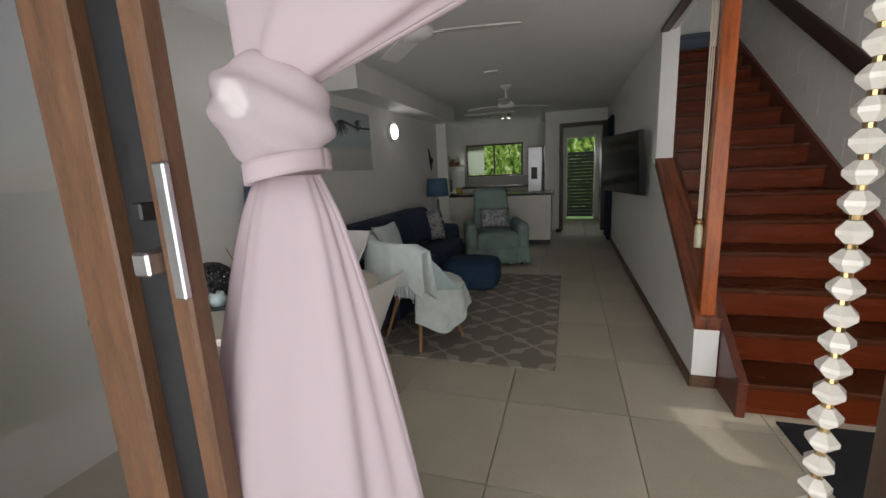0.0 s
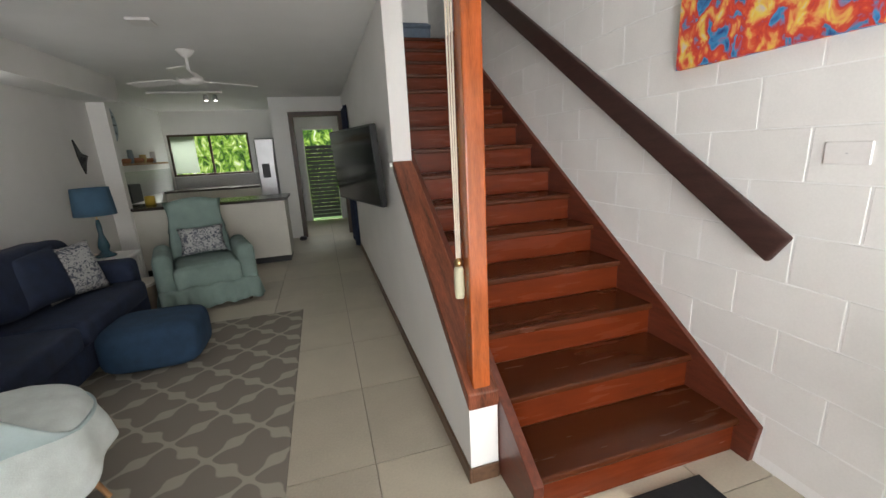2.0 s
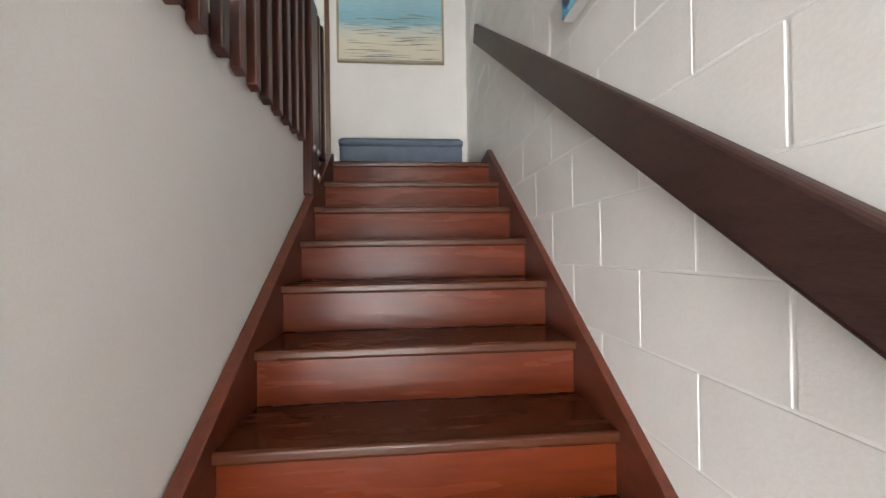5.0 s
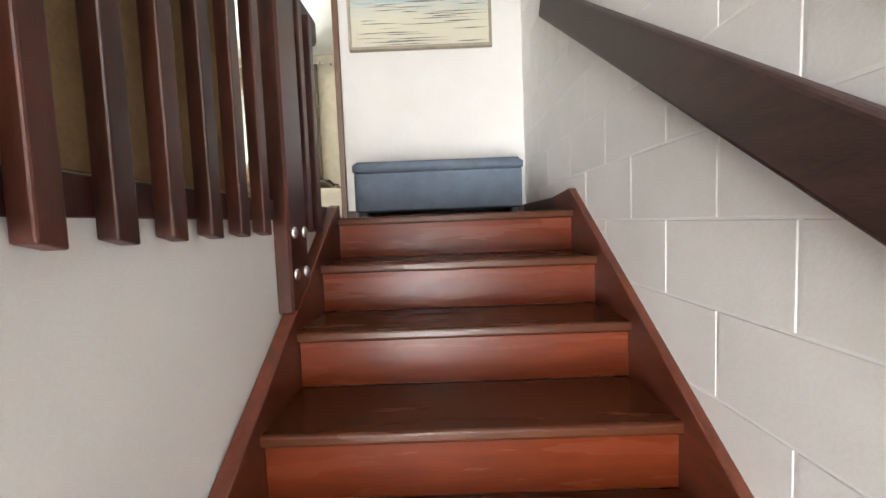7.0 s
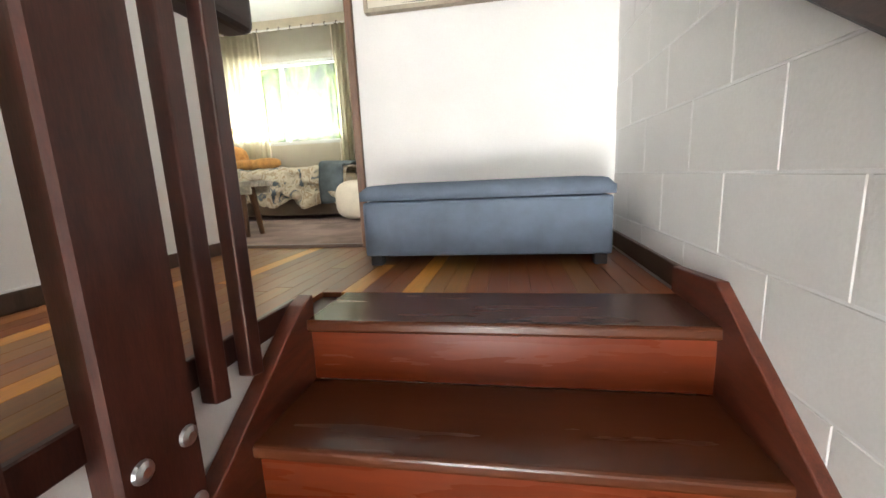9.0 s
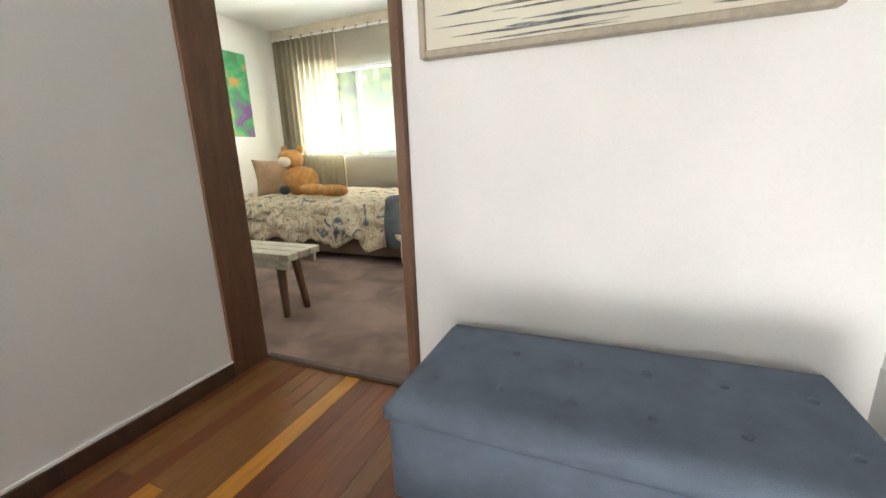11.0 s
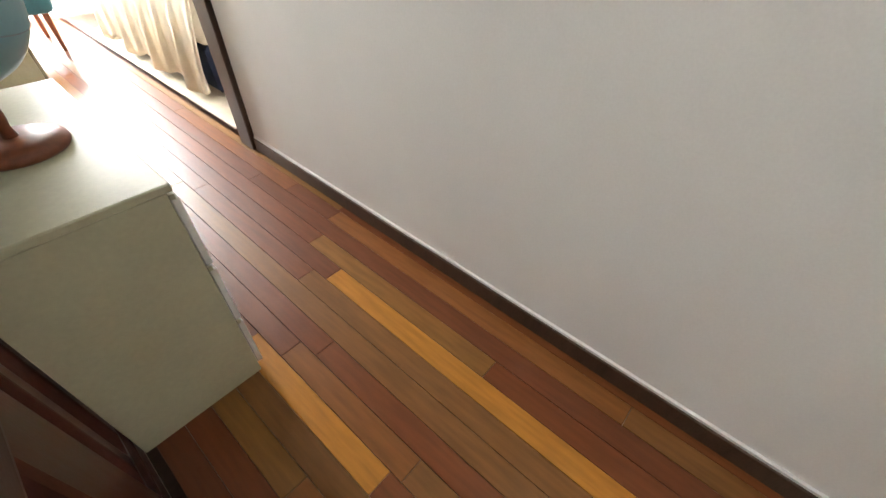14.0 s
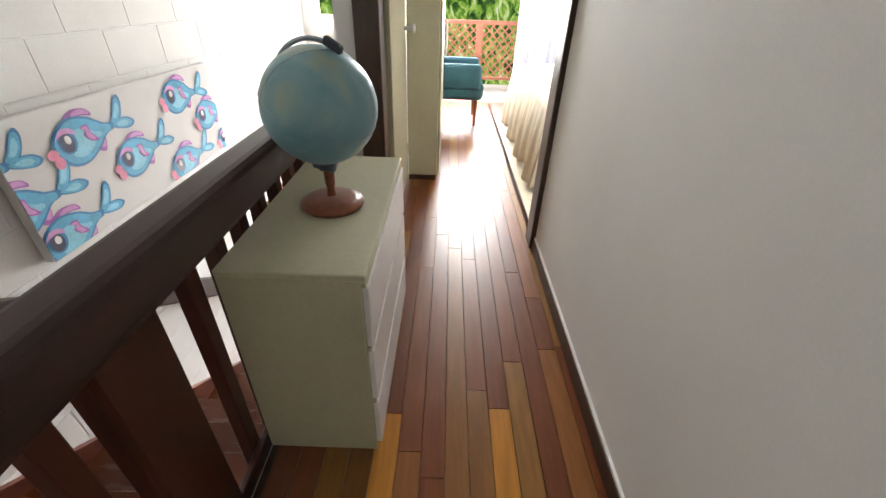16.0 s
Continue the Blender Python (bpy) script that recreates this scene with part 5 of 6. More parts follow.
# ---- upstairs landing and hall ----
def build_bench():
    b = thing("storage_bench", (-0.62, 4.66, 2.7), "blue grey upholstered storage bench with tufted lid", "bench")
    x0, x1, y0, y1 = -1.13, -0.115, 4.45, 4.92
    part("body", box(x0 + 0.006, x1 - 0.006, y0 + 0.006, y1, 2.745, 2.975, 0.012, seg=3), BLUEGREY, b)
    bm = bmesh.new()
    nx, ny = 40, 20
    bts = [(x0 + (x1 - x0) * (i + 0.5) / 6, y0 + (y1 - y0) * (0.30 if j == 0 else 0.70)) for i in range(6) for j in range(2)]

    def top(x, y):
        e = min(x - x0, x1 - x, y - y0, y1 - y)
        z = 3.045 - 0.028 * max(0, 1 - e / 0.04) ** 2
        for bx2, by2 in bts:
            z -= 0.016 * math.exp(-((x - bx2) ** 2 + (y - by2) ** 2) / 0.0022)
        return z
    V = [[bm.verts.new((x0 + (x1 - x0) * i / nx, y0 + (y1 - y0) * j / ny, top(x0 + (x1 - x0) * i / nx, y0 + (y1 - y0) * j / ny))) for j in range(ny + 1)] for i in range(nx + 1)]
    W = [[bm.verts.new((v.co.x, v.co.y, 2.981)) for v in row] for row in V]
    for i in range(nx):
        for j in range(ny):
            bm.faces.new((V[i][j], V[i + 1][j], V[i + 1][j + 1], V[i][j + 1]))
    loop = [(i, 0) for i in range(nx)] + [(nx, j) for j in range(ny)] + [(i, ny) for i in range(nx, 0, -1)] + [(0, j) for j in range(ny, 0, -1)]
    for a, c2 in zip(loop, loop[1:] + loop[:1]):
        bm.faces.new((V[a[0]][a[1]], V[c2[0]][c2[1]], W[c2[0]][c2[1]], W[a[0]][a[1]]))
    bm.faces.new([W[i][j] for i, j in loop])
    loose = [v for v in bm.verts if not v.link_faces]
    bmesh.ops.delete(bm, geom=loose, context="VERTS")
    lid = part("lid", bm, BLUEGREY, b, smooth=True)
    for bx2, by2 in bts:
        part("button", lathe([(0.0, 0), (0.012, 0.002), (0.009, 0.008), (0.0, 0.010)], (bx2, by2, top(bx2, by2) - 0.002), 10), BLUEGREY, lid, smooth=True)
    for x in (x0 + 0.02, x1 - 0.07):
        for y in (y0 + 0.03, y1 - 0.08):
            part("foot", box(x, x + 0.05, y, y + 0.05, 2.70, 2.745, 0.004), BLACK, b)


build_bench()
p = thing("sea_picture", (-0.71, 4.955, 3.88), "pale timber framed brush painting of sea and sand", "picture")
for a in ((-1.215, -1.195, 3.885, 4.87), (-0.235, -0.215, 3.885, 4.87)):
    part("frame", box(a[0], a[1], 4.925, 4.969, a[2], a[3], 0.002), PALEFRAME, p)
for z in (3.885, 4.85):
    part("frame", box(-1.195, -0.235, 4.925, 4.969, z, z + 0.02, 0.002), PALEFRAME, p)
part("canvas", box(-1.195, -0.235, 4.935, 4.966, 3.905, 4.85), bands("sea_brushwork", "Z", 3.9, 4.85, [(0.0, (0.70, 0.66, 0.54)), (0.20, (0.72, 0.68, 0.54)), (0.30, (0.62, 0.64, 0.58)), (0.38, (0.24, 0.48, 0.58)), (0.6, (0.36, 0.60, 0.68)), (1.0, (0.6, 0.7, 0.72))], 6, 0.35, (1.2, 1, 22)), p)
STROKE = mat("grey_blue_brush_stroke", (0.20, 0.20, 0.19), 0.7, 0.5, 20, 0.1)
stroke_rng = random.Random(11)
for k in range(46):
    z = 3.915 + 0.44 * stroke_rng.random() ** 1.2
    xa = -1.18 + 0.75 * stroke_rng.random()
    xb = min(-0.245, xa + stroke_rng.uniform(0.06, 0.42))
    h = stroke_rng.uniform(0.0015, 0.004)
    dz = stroke_rng.uniform(-0.006, 0.006)
    part("brush_stroke", prism([(xa, z), (xa + 0.3 * (xb - xa), z - h), (xb, z + dz), (xa + 0.4 * (xb - xa), z + h)], "y", 4.9325, 4.9345), STROKE, p)

SETOUT[0] = HALL_OUT


def build_dresser():
    d = thing("dresser", (-1.28, 2.97, 2.7), "cream painted chest of three drawers in the hall", "dresser")
    x0, x1, y0, y1, zt = -1.437, -1.125, 2.61, 3.325, 3.34
    part("top", box(x0 - 0.012, x1, y0, y1, zt - 0.018, zt, 0.003), CREAMPAINT, d)
    for a in (y0 + 0.003, y1 - 0.021):
        part("side_panel", box(x0, x1, a, a + 0.018, 2.70, zt - 0.018, 0.002), CREAMPAINT, d)
    part("back_panel", box(x1 - 0.012, x1 - 0.004, y0 + 0.021, y1 - 0.021, 2.76, zt - 0.018), HARDBOARD, d, "raw tan hardboard back")
    part("back_kick", box(x1 - 0.022, x1 - 0.004, y0 + 0.021, y1 - 0.021, 2.702, 2.758), CREAMPAINT, d)
    part("plinth", box(x0 + 0.03, x0 + 0.05, y0 + 0.021, y1 - 0.021, 2.70, 2.74), CREAMPAINT, d)
    hs = (zt - 0.022 - 2.735) / 3
    for i in range(3):
        z = 2.735 + i * hs
        dr = part("drawer", box(x0 - 0.016, x0 - 0.001, y0 + 0.004, y1 - 0.004, z + 0.003, z + hs - 0.014, 0.002), PLASTIC, d, "white drawer front")
        part("drawer_lip", box(x0 - 0.010, x0 - 0.001, y0 + 0.004, y1 - 0.004, z + hs - 0.014, z + hs - 0.003), CREAMPAINT, dr)


build_dresser()


def build_globe():
    g = thing("globe", (-1.30, 3.0, 3.34), "blue relief globe on a turned cherry wood base", "globe")
    at = Vector((-1.30, 3.0, 3.34))
    part("base", lathe([(0.0, 0), (0.082, 0), (0.086, 0.006), (0.084, 0.014), (0.060, 0.026), (0.018, 0.030), (0.0, 0.030)], at, 36), CHERRY, g, smooth=True)
    part("stem", lathe([(0.0, 0), (0.013, 0), (0.010, 0.02), (0.013, 0.035), (0.014, 0.075), (0.0, 0.075)], at + Vector((0, 0, 0.029)), 16), CHERRY, g, smooth=True)
    part("foot", box(-0.014, 0.022, -0.014, 0.014, 0.0, 0.030, 0.006, m=Matrix.Translation(at + Vector((0, 0, 0.10))), seg=2), GREYPLASTIC, g)
    c = at + Vector((0.0, 0.0, 0.262))
    bm = bmesh.new()
    for v in bmesh.ops.create_uvsphere(bm, u_segments=56, v_segments=36, radius=0.137)["verts"]:
        k = noise.noise(v.co * 11) + 0.5 * noise.noise(v.co * 26)
        v.co = v.co * (1 + 0.012 * max(0, k))
        v.co = c + Euler((0, radians(-23), radians(-25))).to_matrix() @ v.co
    sph = part("sphere", bm, GLOBEBLUE, g, smooth=True)
    q = Euler((0, radians(-23), radians(-25))).to_matrix()
    part("equator", tube([c + q @ Vector((0.1378 * math.cos(2 * math.pi * i / 48), 0.1378 * math.sin(2 * math.pi * i / 48), 0)) for i in range(49)], 0.0011, 5), GREYPLASTIC, sph)
    part("meridian_line", tube([c + q @ Vector((0.1376 * math.cos(2 * math.pi * i / 48) * 0.5, 0.1376 * math.cos(2 * math.pi * i / 48) * 0.866, 0.1376 * math.sin(2 * math.pi * i / 48))) for i in range(49)], 0.0008, 5), GREYPLASTIC, sph)
    pts = [c + q @ Vector((0.148 * math.sin(a), 0, -0.148 * math.cos(a))) for a in [math.pi * i / 20 for i in range(21)]]
    bm = tube(pts, 0.006, 6)
    part("meridian_arm", bm, GREYPLASTIC, g)
    part("clamp", box(-0.03, 0.03, -0.014, 0.014, -0.02, 0.012, 0.005, m=Matrix.Translation(at + Vector((0.005, 0, 0.122))) @ pose(0, 0, 0, 0, -15, 0)), GREYPLASTIC, g)
    tp = c + q @ Vector((0, 0, 0.15))
    part("top_knob", box(-0.025, 0.025, -0.008, 0.008, -0.01, 0.01, 0.004, m=Matrix.Translation(tp) @ pose(0, 0, 0, 0, -25, -25)), CHARCOAL, g)


build_globe()


def build_fish_canvas():
    p = thing("fish_canvas", (-0.02, 1.77, 2.85), "white canvas painted with plump blue fish", "painting")
    y0, y1, z0, z1 = 1.02, 2.48, 2.875, 3.42
    part("canvas", box(-0.045, -0.007, y0, y1, z0, z1, 0.004), mat("white_canvas", (0.70, 0.675, 0.66), 0.7, 0.03, 8, 0.3, 200), p)
    rim = mat("fish_rim_blue", (0.035, 0.19, 0.42), 0.6, 0.15, 20, 0.05)
    body = mat("fish_body_blue", (0.10, 0.40, 0.62), 0.6, 0.18, 14, 0.05)
    pale = mat("fish_pale_blue", (0.24, 0.58, 0.72), 0.6, 0.15, 14, 0.05)
    pink = mat("fish_pink", (0.74, 0.24, 0.36), 0.6, 0.12, 20, 0.05)
    violet = mat("fish_violet", (0.36, 0.12, 0.42), 0.6, 0.15, 20, 0.05)
    lilac = mat("fish_lilac", (0.62, 0.30, 0.60), 0.6, 0.12, 20, 0.05)
    dark = mat("fish_eye", (0.02, 0.02, 0.07), 0.5, 0.2, 20, 0.0)
    white = mat("fish_white", (0.82, 0.80, 0.80), 0.6, 0.02, 20, 0.0)

    def clip(pts):
        """The part of an outline that lies on the canvas."""
        for ax, lim, sgn in ((0, y0 + 0.003, 1), (0, y1 - 0.003, -1), (1, z0 + 0.003, 1), (1, z1 - 0.003, -1)):
            out = []
            for a, b in zip(pts, pts[1:] + pts[:1]):
                ia, ib = sgn * (a[ax] - lim) >= 0, sgn * (b[ax] - lim) >= 0
                if ia:
                    out.append(a)
                if ia != ib:
                    k = (lim - a[ax]) / (b[ax] - a[ax])
                    out.append((a[0] + k * (b[0] - a[0]), a[1] + k * (b[1] - a[1])))
            pts = out
            if len(pts) < 3:
                return []
        return pts

    def paint(name, pts, layer, material, parent):
        q = clip(pts)
        if q:
            x = -0.0455 - 0.0007 * layer
            return part(name, prism(q, "x", x - 0.0006, x), material, parent)

    def loop(pts, n=5):
        """A smooth closed outline through the points."""
        out = []
        m = len(pts)
        for i in range(m):
            a, b, c, d = (Vector(pts[(i + k) % m]) for k in (-1, 0, 1, 2))
            for k in range(n):
                t = k / n
                v = 0.5 * (2 * b + (c - a) * t + (2 * a - 5 * b + 4 * c - d) * t * t + (3 * b - a - 3 * c + d) * t ** 3)
                out.append((v.x, v.y))
        return out
    # outlines along the fish: nose at +1, tail tips near -1.9; units of half a body
    BODY = [(1.0, 0.05), (0.72, 0.44), (0.2, 0.60), (-0.35, 0.46), (-0.75, 0.20), (-1.05, 0.10), (-1.05, -0.06), (-0.75, -0.12), (-0.35, -0.38), (0.2, -0.58), (0.72, -0.46)]
    LOBE1 = [(-0.98, 0.06), (-1.18, 0.30), (-1.45, 0.66), (-1.62, 0.72), (-1.66, 0.50), (-1.48, 0.16), (-1.2, -0.02)]
    LOBE2 = [(-0.98, 0.04), (-1.3, 0.13), (-1.7, 0.08), (-1.92, -0.10), (-1.72, -0.22), (-1.36, -0.16), (-1.1, -0.06)]
    FINS = [("dorsal_fin", [(0.35, 0.57), (0.05, 0.74), (-0.4, 0.66), (-0.52, 0.46), (-0.2, 0.54)]), ("belly_fin", [(-0.28, -0.40), (-0.52, -0.50), (-0.66, -0.20), (-0.56, -0.08), (-0.42, -0.26)])]

    for cy, cz, s, tilt in ((2.10, 3.265, 0.165, -2), (1.835, 3.10, 0.155, -2), (1.375, 3.29, 0.155, 4), (1.475, 2.935, 0.16, -3), (1.13, 3.13, 0.15, 0), (2.345, 2.935, 0.16, -4), (2.50, 3.10, 0.17, -3), (2.62, 3.27, 0.16, 0), (0.97, 2.94, 0.13, 0)):
        ca, sa = math.cos(radians(tilt)), math.sin(radians(tilt))

        def at(pts, grow=0.0, mid=(0, 0)):
            r = []
            for u, v in pts:
                u, v = mid[0] + (u - mid[0]) * (1 - grow), mid[1] + (v - mid[1]) * (1 - grow)
                r.append((cy + s * (u * ca - v * sa), cz + s * (u * sa + v * ca)))
            return r

        def disc(u, v, ru, rv):
            return at([(u + ru * math.cos(2 * math.pi * i / 16), v + rv * math.sin(2 * math.pi * i / 16)) for i in range(16)])
        for nm, fn in FINS:
            paint(nm, at(loop(fn, 4)), 1, violet, p)
            paint(nm, at(loop(fn, 4), 0.35, (fn[2][0] * 0.7 + fn[4][0] * 0.3, fn[2][1] * 0.7 + fn[4][1] * 0.3)), 2, lilac, p)
        for lobe in (LOBE1, LOBE2):
            lo = loop(lobe)
            mid = (sum(q[0] for q in lobe) / 7, sum(q[1] for q in lobe) / 7)
            paint("tail", at(lo), 2, rim, p)
            paint("tail", at(lo, 0.2, mid), 3, body, p)
            paint("tail", at(lo, 0.5, mid), 4, pale, p)
        bo = loop(BODY)
        f = paint("fish_body", at(bo), 3, rim, p)
        if not f:
            continue
        paint("body_colour", at(bo, 0.10), 4, body, f)
        paint("body_colour", at(bo, 0.42, (0.1, -0.12)), 5, pale, f)
        paint("eye_shadow", disc(0.52, 0.10, 0.27, 0.31), 6, rim, f)
        paint("eye", disc(0.54, 0.08, 0.20, 0.24), 7, dark, f)
        paint("eye_glint", disc(0.50, 0.14, 0.09, 0.11), 8, white, f)
        paint("eyelid", at(loop([(0.86, 0.20), (0.60, 0.42), (0.30, 0.36), (0.24, 0.20), (0.46, 0.29), (0.68, 0.28)], 4)), 9, lilac, f)
        paint("side_fin", at(loop([(0.02, 0.28), (-0.22, 0.30), (-0.26, 0.08), (-0.42, -0.16), (-0.16, -0.10), (-0.02, 0.08), (-0.10, 0.18)], 4)), 6, violet, f)
        paint("side_fin", at(loop([(0.0, 0.26), (-0.19, 0.26), (-0.22, 0.08), (-0.32, -0.10), (-0.15, -0.05), (-0.07, 0.10), (-0.12, 0.18)], 4)), 7, lilac, f)
        paint("lip", disc(1.05, -0.06, 0.16, 0.13), 7, pink, f)
        paint("lip", disc(0.98, -0.28, 0.15, 0.15), 8, pink, f)


SETOUT[0] = HOUSE_OUT
build_fish_canvas()
SETOUT[0] = HALL_OUT

# front bedroom
w = thing("wardrobe", (-1.45, 1.05, 2.7), "tall cream painted wardrobe in the front bedroom", "wardrobe")
part("body", box(-1.545, -1.345, 0.45, 1.30, 2.74, 4.6, 0.004), CREAMPAINT, w)
part("plinth", box(-1.535, -1.345, 0.46, 1.29, 2.70, 2.74), DARKFRAME, w)
for a, b in ((0.455, 0.87), (0.88, 1.295)):
    dd = part("door", box(-1.561, -1.547, a, b, 2.76, 4.58, 0.003), CREAMPAINT, w)
    part("handle", tube([(-1.565, (a + b) / 2 + 0.15, 3.5), (-1.585, (a + b) / 2 + 0.15, 3.52), (-1.585, (a + b) / 2 + 0.15, 3.68), (-1.565, (a + b) / 2 + 0.15, 3.7)], 0.006), CHROME, dd)
a = thing("bedroom_armchair", (-1.62, -0.35, 2.7), "small teal armchair on timber legs", "armchair")
TEAL = mat("teal_upholstery", (0.03, 0.10, 0.13), 0.9, 0.2, 10, 0.4, 200)
part("seat", box(-1.95, -1.40, -0.65, -0.10, 2.95, 3.12, 0.05, seg=3), TEAL, a, smooth=True)
part("backrest", box(-1.52, -1.38, -0.65, -0.10, 3.05, 3.45, 0.05, seg=3), TEAL, a, smooth=True)
for y in (-0.67, -0.18):
    part("arm", box(-1.92, -1.42, y, y + 0.1, 3.05, 3.28, 0.04, seg=3), TEAL, a, smooth=True)
for x in (-1.88, -1.45):
    for y in (-0.60, -0.15):
        part("leg", lathe([(0.013, 0), (0.022, 0.25)], (x, y, 2.70), 10), CHERRY, a)
b = thing("front_bed", (-2.9, 0.6, 2.7), "bed under a cream waffle coverlet", "bed")
part("base", box(-3.9, -2.26, -0.1, 1.5, 2.74, 3.0, 0.02), NAVY, b)
part("mattress", box(-3.92, -2.24, -0.12, 1.52, 3.0, 3.24, 0.06, seg=4), CREAMCLOTH, b, smooth=True)


def coverlet(u, v):
    y = -0.18 + 1.76 * u
    k = 0.022 * math.sin(u * 46) + 0.012 * math.sin(u * 91)
    if v < 0.4:
        return (-3.3 + 1.06 * v / 0.4, y, 3.285 + 0.006 * math.sin(u * 60) + 0.02 * math.sin(v * 9))
    t = (v - 0.4) / 0.6
    return (-2.235 + 0.05 * math.sin(t * 1.6) + k * t, y, 3.285 - 0.52 * t - 0.03 * math.sin(u * 23) * t)


part("coverlet", sheet(coverlet, 90, 24, 0.012), CREAMCLOTH, b, smooth=True)
for x in (-3.8, -2.35):
    for y in (0.0, 1.4):
        part("leg", box(x, x + 0.05, y, y + 0.05, 2.70, 2.74), BLACK, b)
solid("bedroom_rug", box(-3.6, -2.12, -0.6, 1.9, 2.7005, 2.712, 0.003), CREAMCLOTH, "pale woven rug under the bed", "rug", kind="")
d = thing("balcony_door", (-2.0, -1.25, 2.7), "white framed glass balcony door", "door", kind="structure")
frame_part(d, -3.0, -1.26, -1.29, -1.21, 2.70, 4.85, 0.05, PLASTIC, "door_frame", sill=False)
part("sill", box(-3.0, -1.26, -1.32, -1.18, 2.665, 2.703, 0.003), mat("red_sill", (0.35, 0.06, 0.03), 0.6), d, "red painted sill")
drape_curtain("balcony_curtain", -2.95, -2.35, -1.08, 2.72, 4.84, sheer("lilac_sheer", (0.55, 0.56, 0.66), 0.15), "lilac grey curtain beside the balcony door", 7, 0.03)
r = thing("balcony_rail", (-2.0, -2.45, 2.66), "red brown balcony railing with diagonal lattice", "railing")
REDWOOD = mat("red_brown_paint", (0.28, 0.10, 0.06), 0.6, 0.15, 8, 0.1)
part("top_rail", box(-3.8, 0.1, -2.49, -2.40, 3.48, 3.53, 0.004), REDWOOD, r)
part("bottom_rail", box(-3.8, 0.1, -2.47, -2.42, 2.76, 2.80, 0.004), REDWOOD, r)
for x in (-3.7, -2.85, -2.02, -1.2, -0.3):
    part("post", box(x - 0.045, x + 0.045, -2.49, -2.40, 2.66, 3.48, 0.004), REDWOOD, r)
for i in range(44):
    x = -4.3 + i * 0.11
    for s in (-1, 1):
        c0, c1 = (x, 2.80), (x + s * 0.68, 3.48)
        if -3.8 < min(c0[0], c1[0]) and max(c0[0], c1[0]) < 0.1:
            pl = [(c0[0] - 0.014, c0[1]), (c0[0] + 0.014, c0[1]), (c1[0] + 0.014, c1[1]), (c1[0] - 0.014, c1[1])]
            part("lattice_slat", prism(pl, "y", -2.452 if s > 0 else -2.444, -2.445 if s > 0 else -2.437), REDWOOD, r)

# rear bedroom
SETOUT[0] = HOUSE_OUT
b = thing("day_bed", (-3.1, 7.0, 2.715), "day bed under a crumpled floral quilt", "bed")
part("base", box(-4.3, -2.08, 6.56, 7.75, 2.75, 3.0, 0.02), mat("taupe_bed_base", (0.20, 0.15, 0.11), 0.85, 0.15, 8, 0.3, 150), b)
for x in (-4.25, -2.16):
    for y in (6.60, 7.66):
        part("leg", box(x, x + 0.06, y, y + 0.06, 2.715, 2.75), DARKFRAME, b)


def quilt(u, v):
    x = -4.35 + 2.30 * u
    w1 = 0.035 * noise.noise(Vector((u * 14, v * 9, 0))) + 0.02 * noise.noise(Vector((u * 30, v * 22, 4)))
    if v < 0.62:
        return (x, 7.75 - 1.21 * v / 0.62, 3.19 + w1 + 0.02)
    t = (v - 0.62) / 0.38
    return (x + 0.5 * w1, 6.54 - 0.07 * math.sin(t * 2) + 1.4 * w1, 3.20 - 0.30 * t + w1 - 0.05 * abs(math.sin(u * 17)) * t)


part("quilt", sheet(quilt, 90, 40, 0.02), QUILT, b, smooth=True)
part("mattress", box(-4.3, -2.1, 6.58, 7.75, 3.0, 3.15, 0.04, seg=2), CREAMCLOTH, b)
part("quilt_end", sheet(lambda u, v: (-2.30 + 0.24 * u, 7.7 - 1.22 * min(1, v / 0.66) - 0.03 * math.sin(v * 9), 3.245 + 0.02 * math.sin(v * 23 + 3 * u) - 0.36 * max(0, v - 0.66) / 0.34), 10, 30, 0.02), mat("slate_blue_quilt_end", (0.10, 0.12, 0.13), 0.95, 0.25, 12, 0.5, 150), b, "slate blue folded end of the quilt", smooth=True)
bm = blob((0.34, 0.28, 0.30), Matrix.Translation((-3.62, 7.05, 3.36)), 0.8, 20)
blob((0.24, 0.24, 0.20), Matrix.Translation((-3.73, 7.05, 3.58)), 0.85, 16, bm)
for dx, dy in ((-0.10, 0.0), (0.09, 0.02)):
    blob((0.08, 0.05, 0.08), Matrix.Translation((-3.73 + dx, 7.08 + dy, 3.68)), 0.9, 10, bm)
for dx in (0.16, 0.42):
    blob((0.32, 0.12, 0.11), Matrix.Translation((-3.50 + dx * 1.1, 6.92 - dx * 0.3, 3.29)), 0.8, 14, bm)
toy = solid("stuffed_toy", bm, TOY, "orange plush toy with dark paws on the quilt", "toy", kind="", smooth=True)
for x, y in ((-3.62, 6.80), (-3.02, 6.80)):
    part("paw", blob((0.10, 0.10, 0.09), Matrix.Translation((x, y, 3.29)), 0.85, 12), CHARCOAL, toy, "dark plush paw", smooth=True)
part("muzzle", blob((0.12, 0.12, 0.10), Matrix.Translation((-3.70, 6.92, 3.56)), 0.85, 12), CREAMCLOTH, toy, "cream plush muzzle", smooth=True)
solid("bed_cushion", cushion((0.42, 0.40, 0.14), Matrix.Translation((-4.02, 7.10, 3.40)) @ pose(0, 0, 0, -18, 0, 55)), mat("tan_cushion", (0.42, 0.27, 0.16), 0.9, 0.15, 10, 0.4, 150), "tan cushion against the bedroom wall", "cushion", kind="", smooth=True)
ps = thing("wall_poster", (-4.59, 6.9, 4.2), "bright green and orange poster on the bedroom wall", "poster")
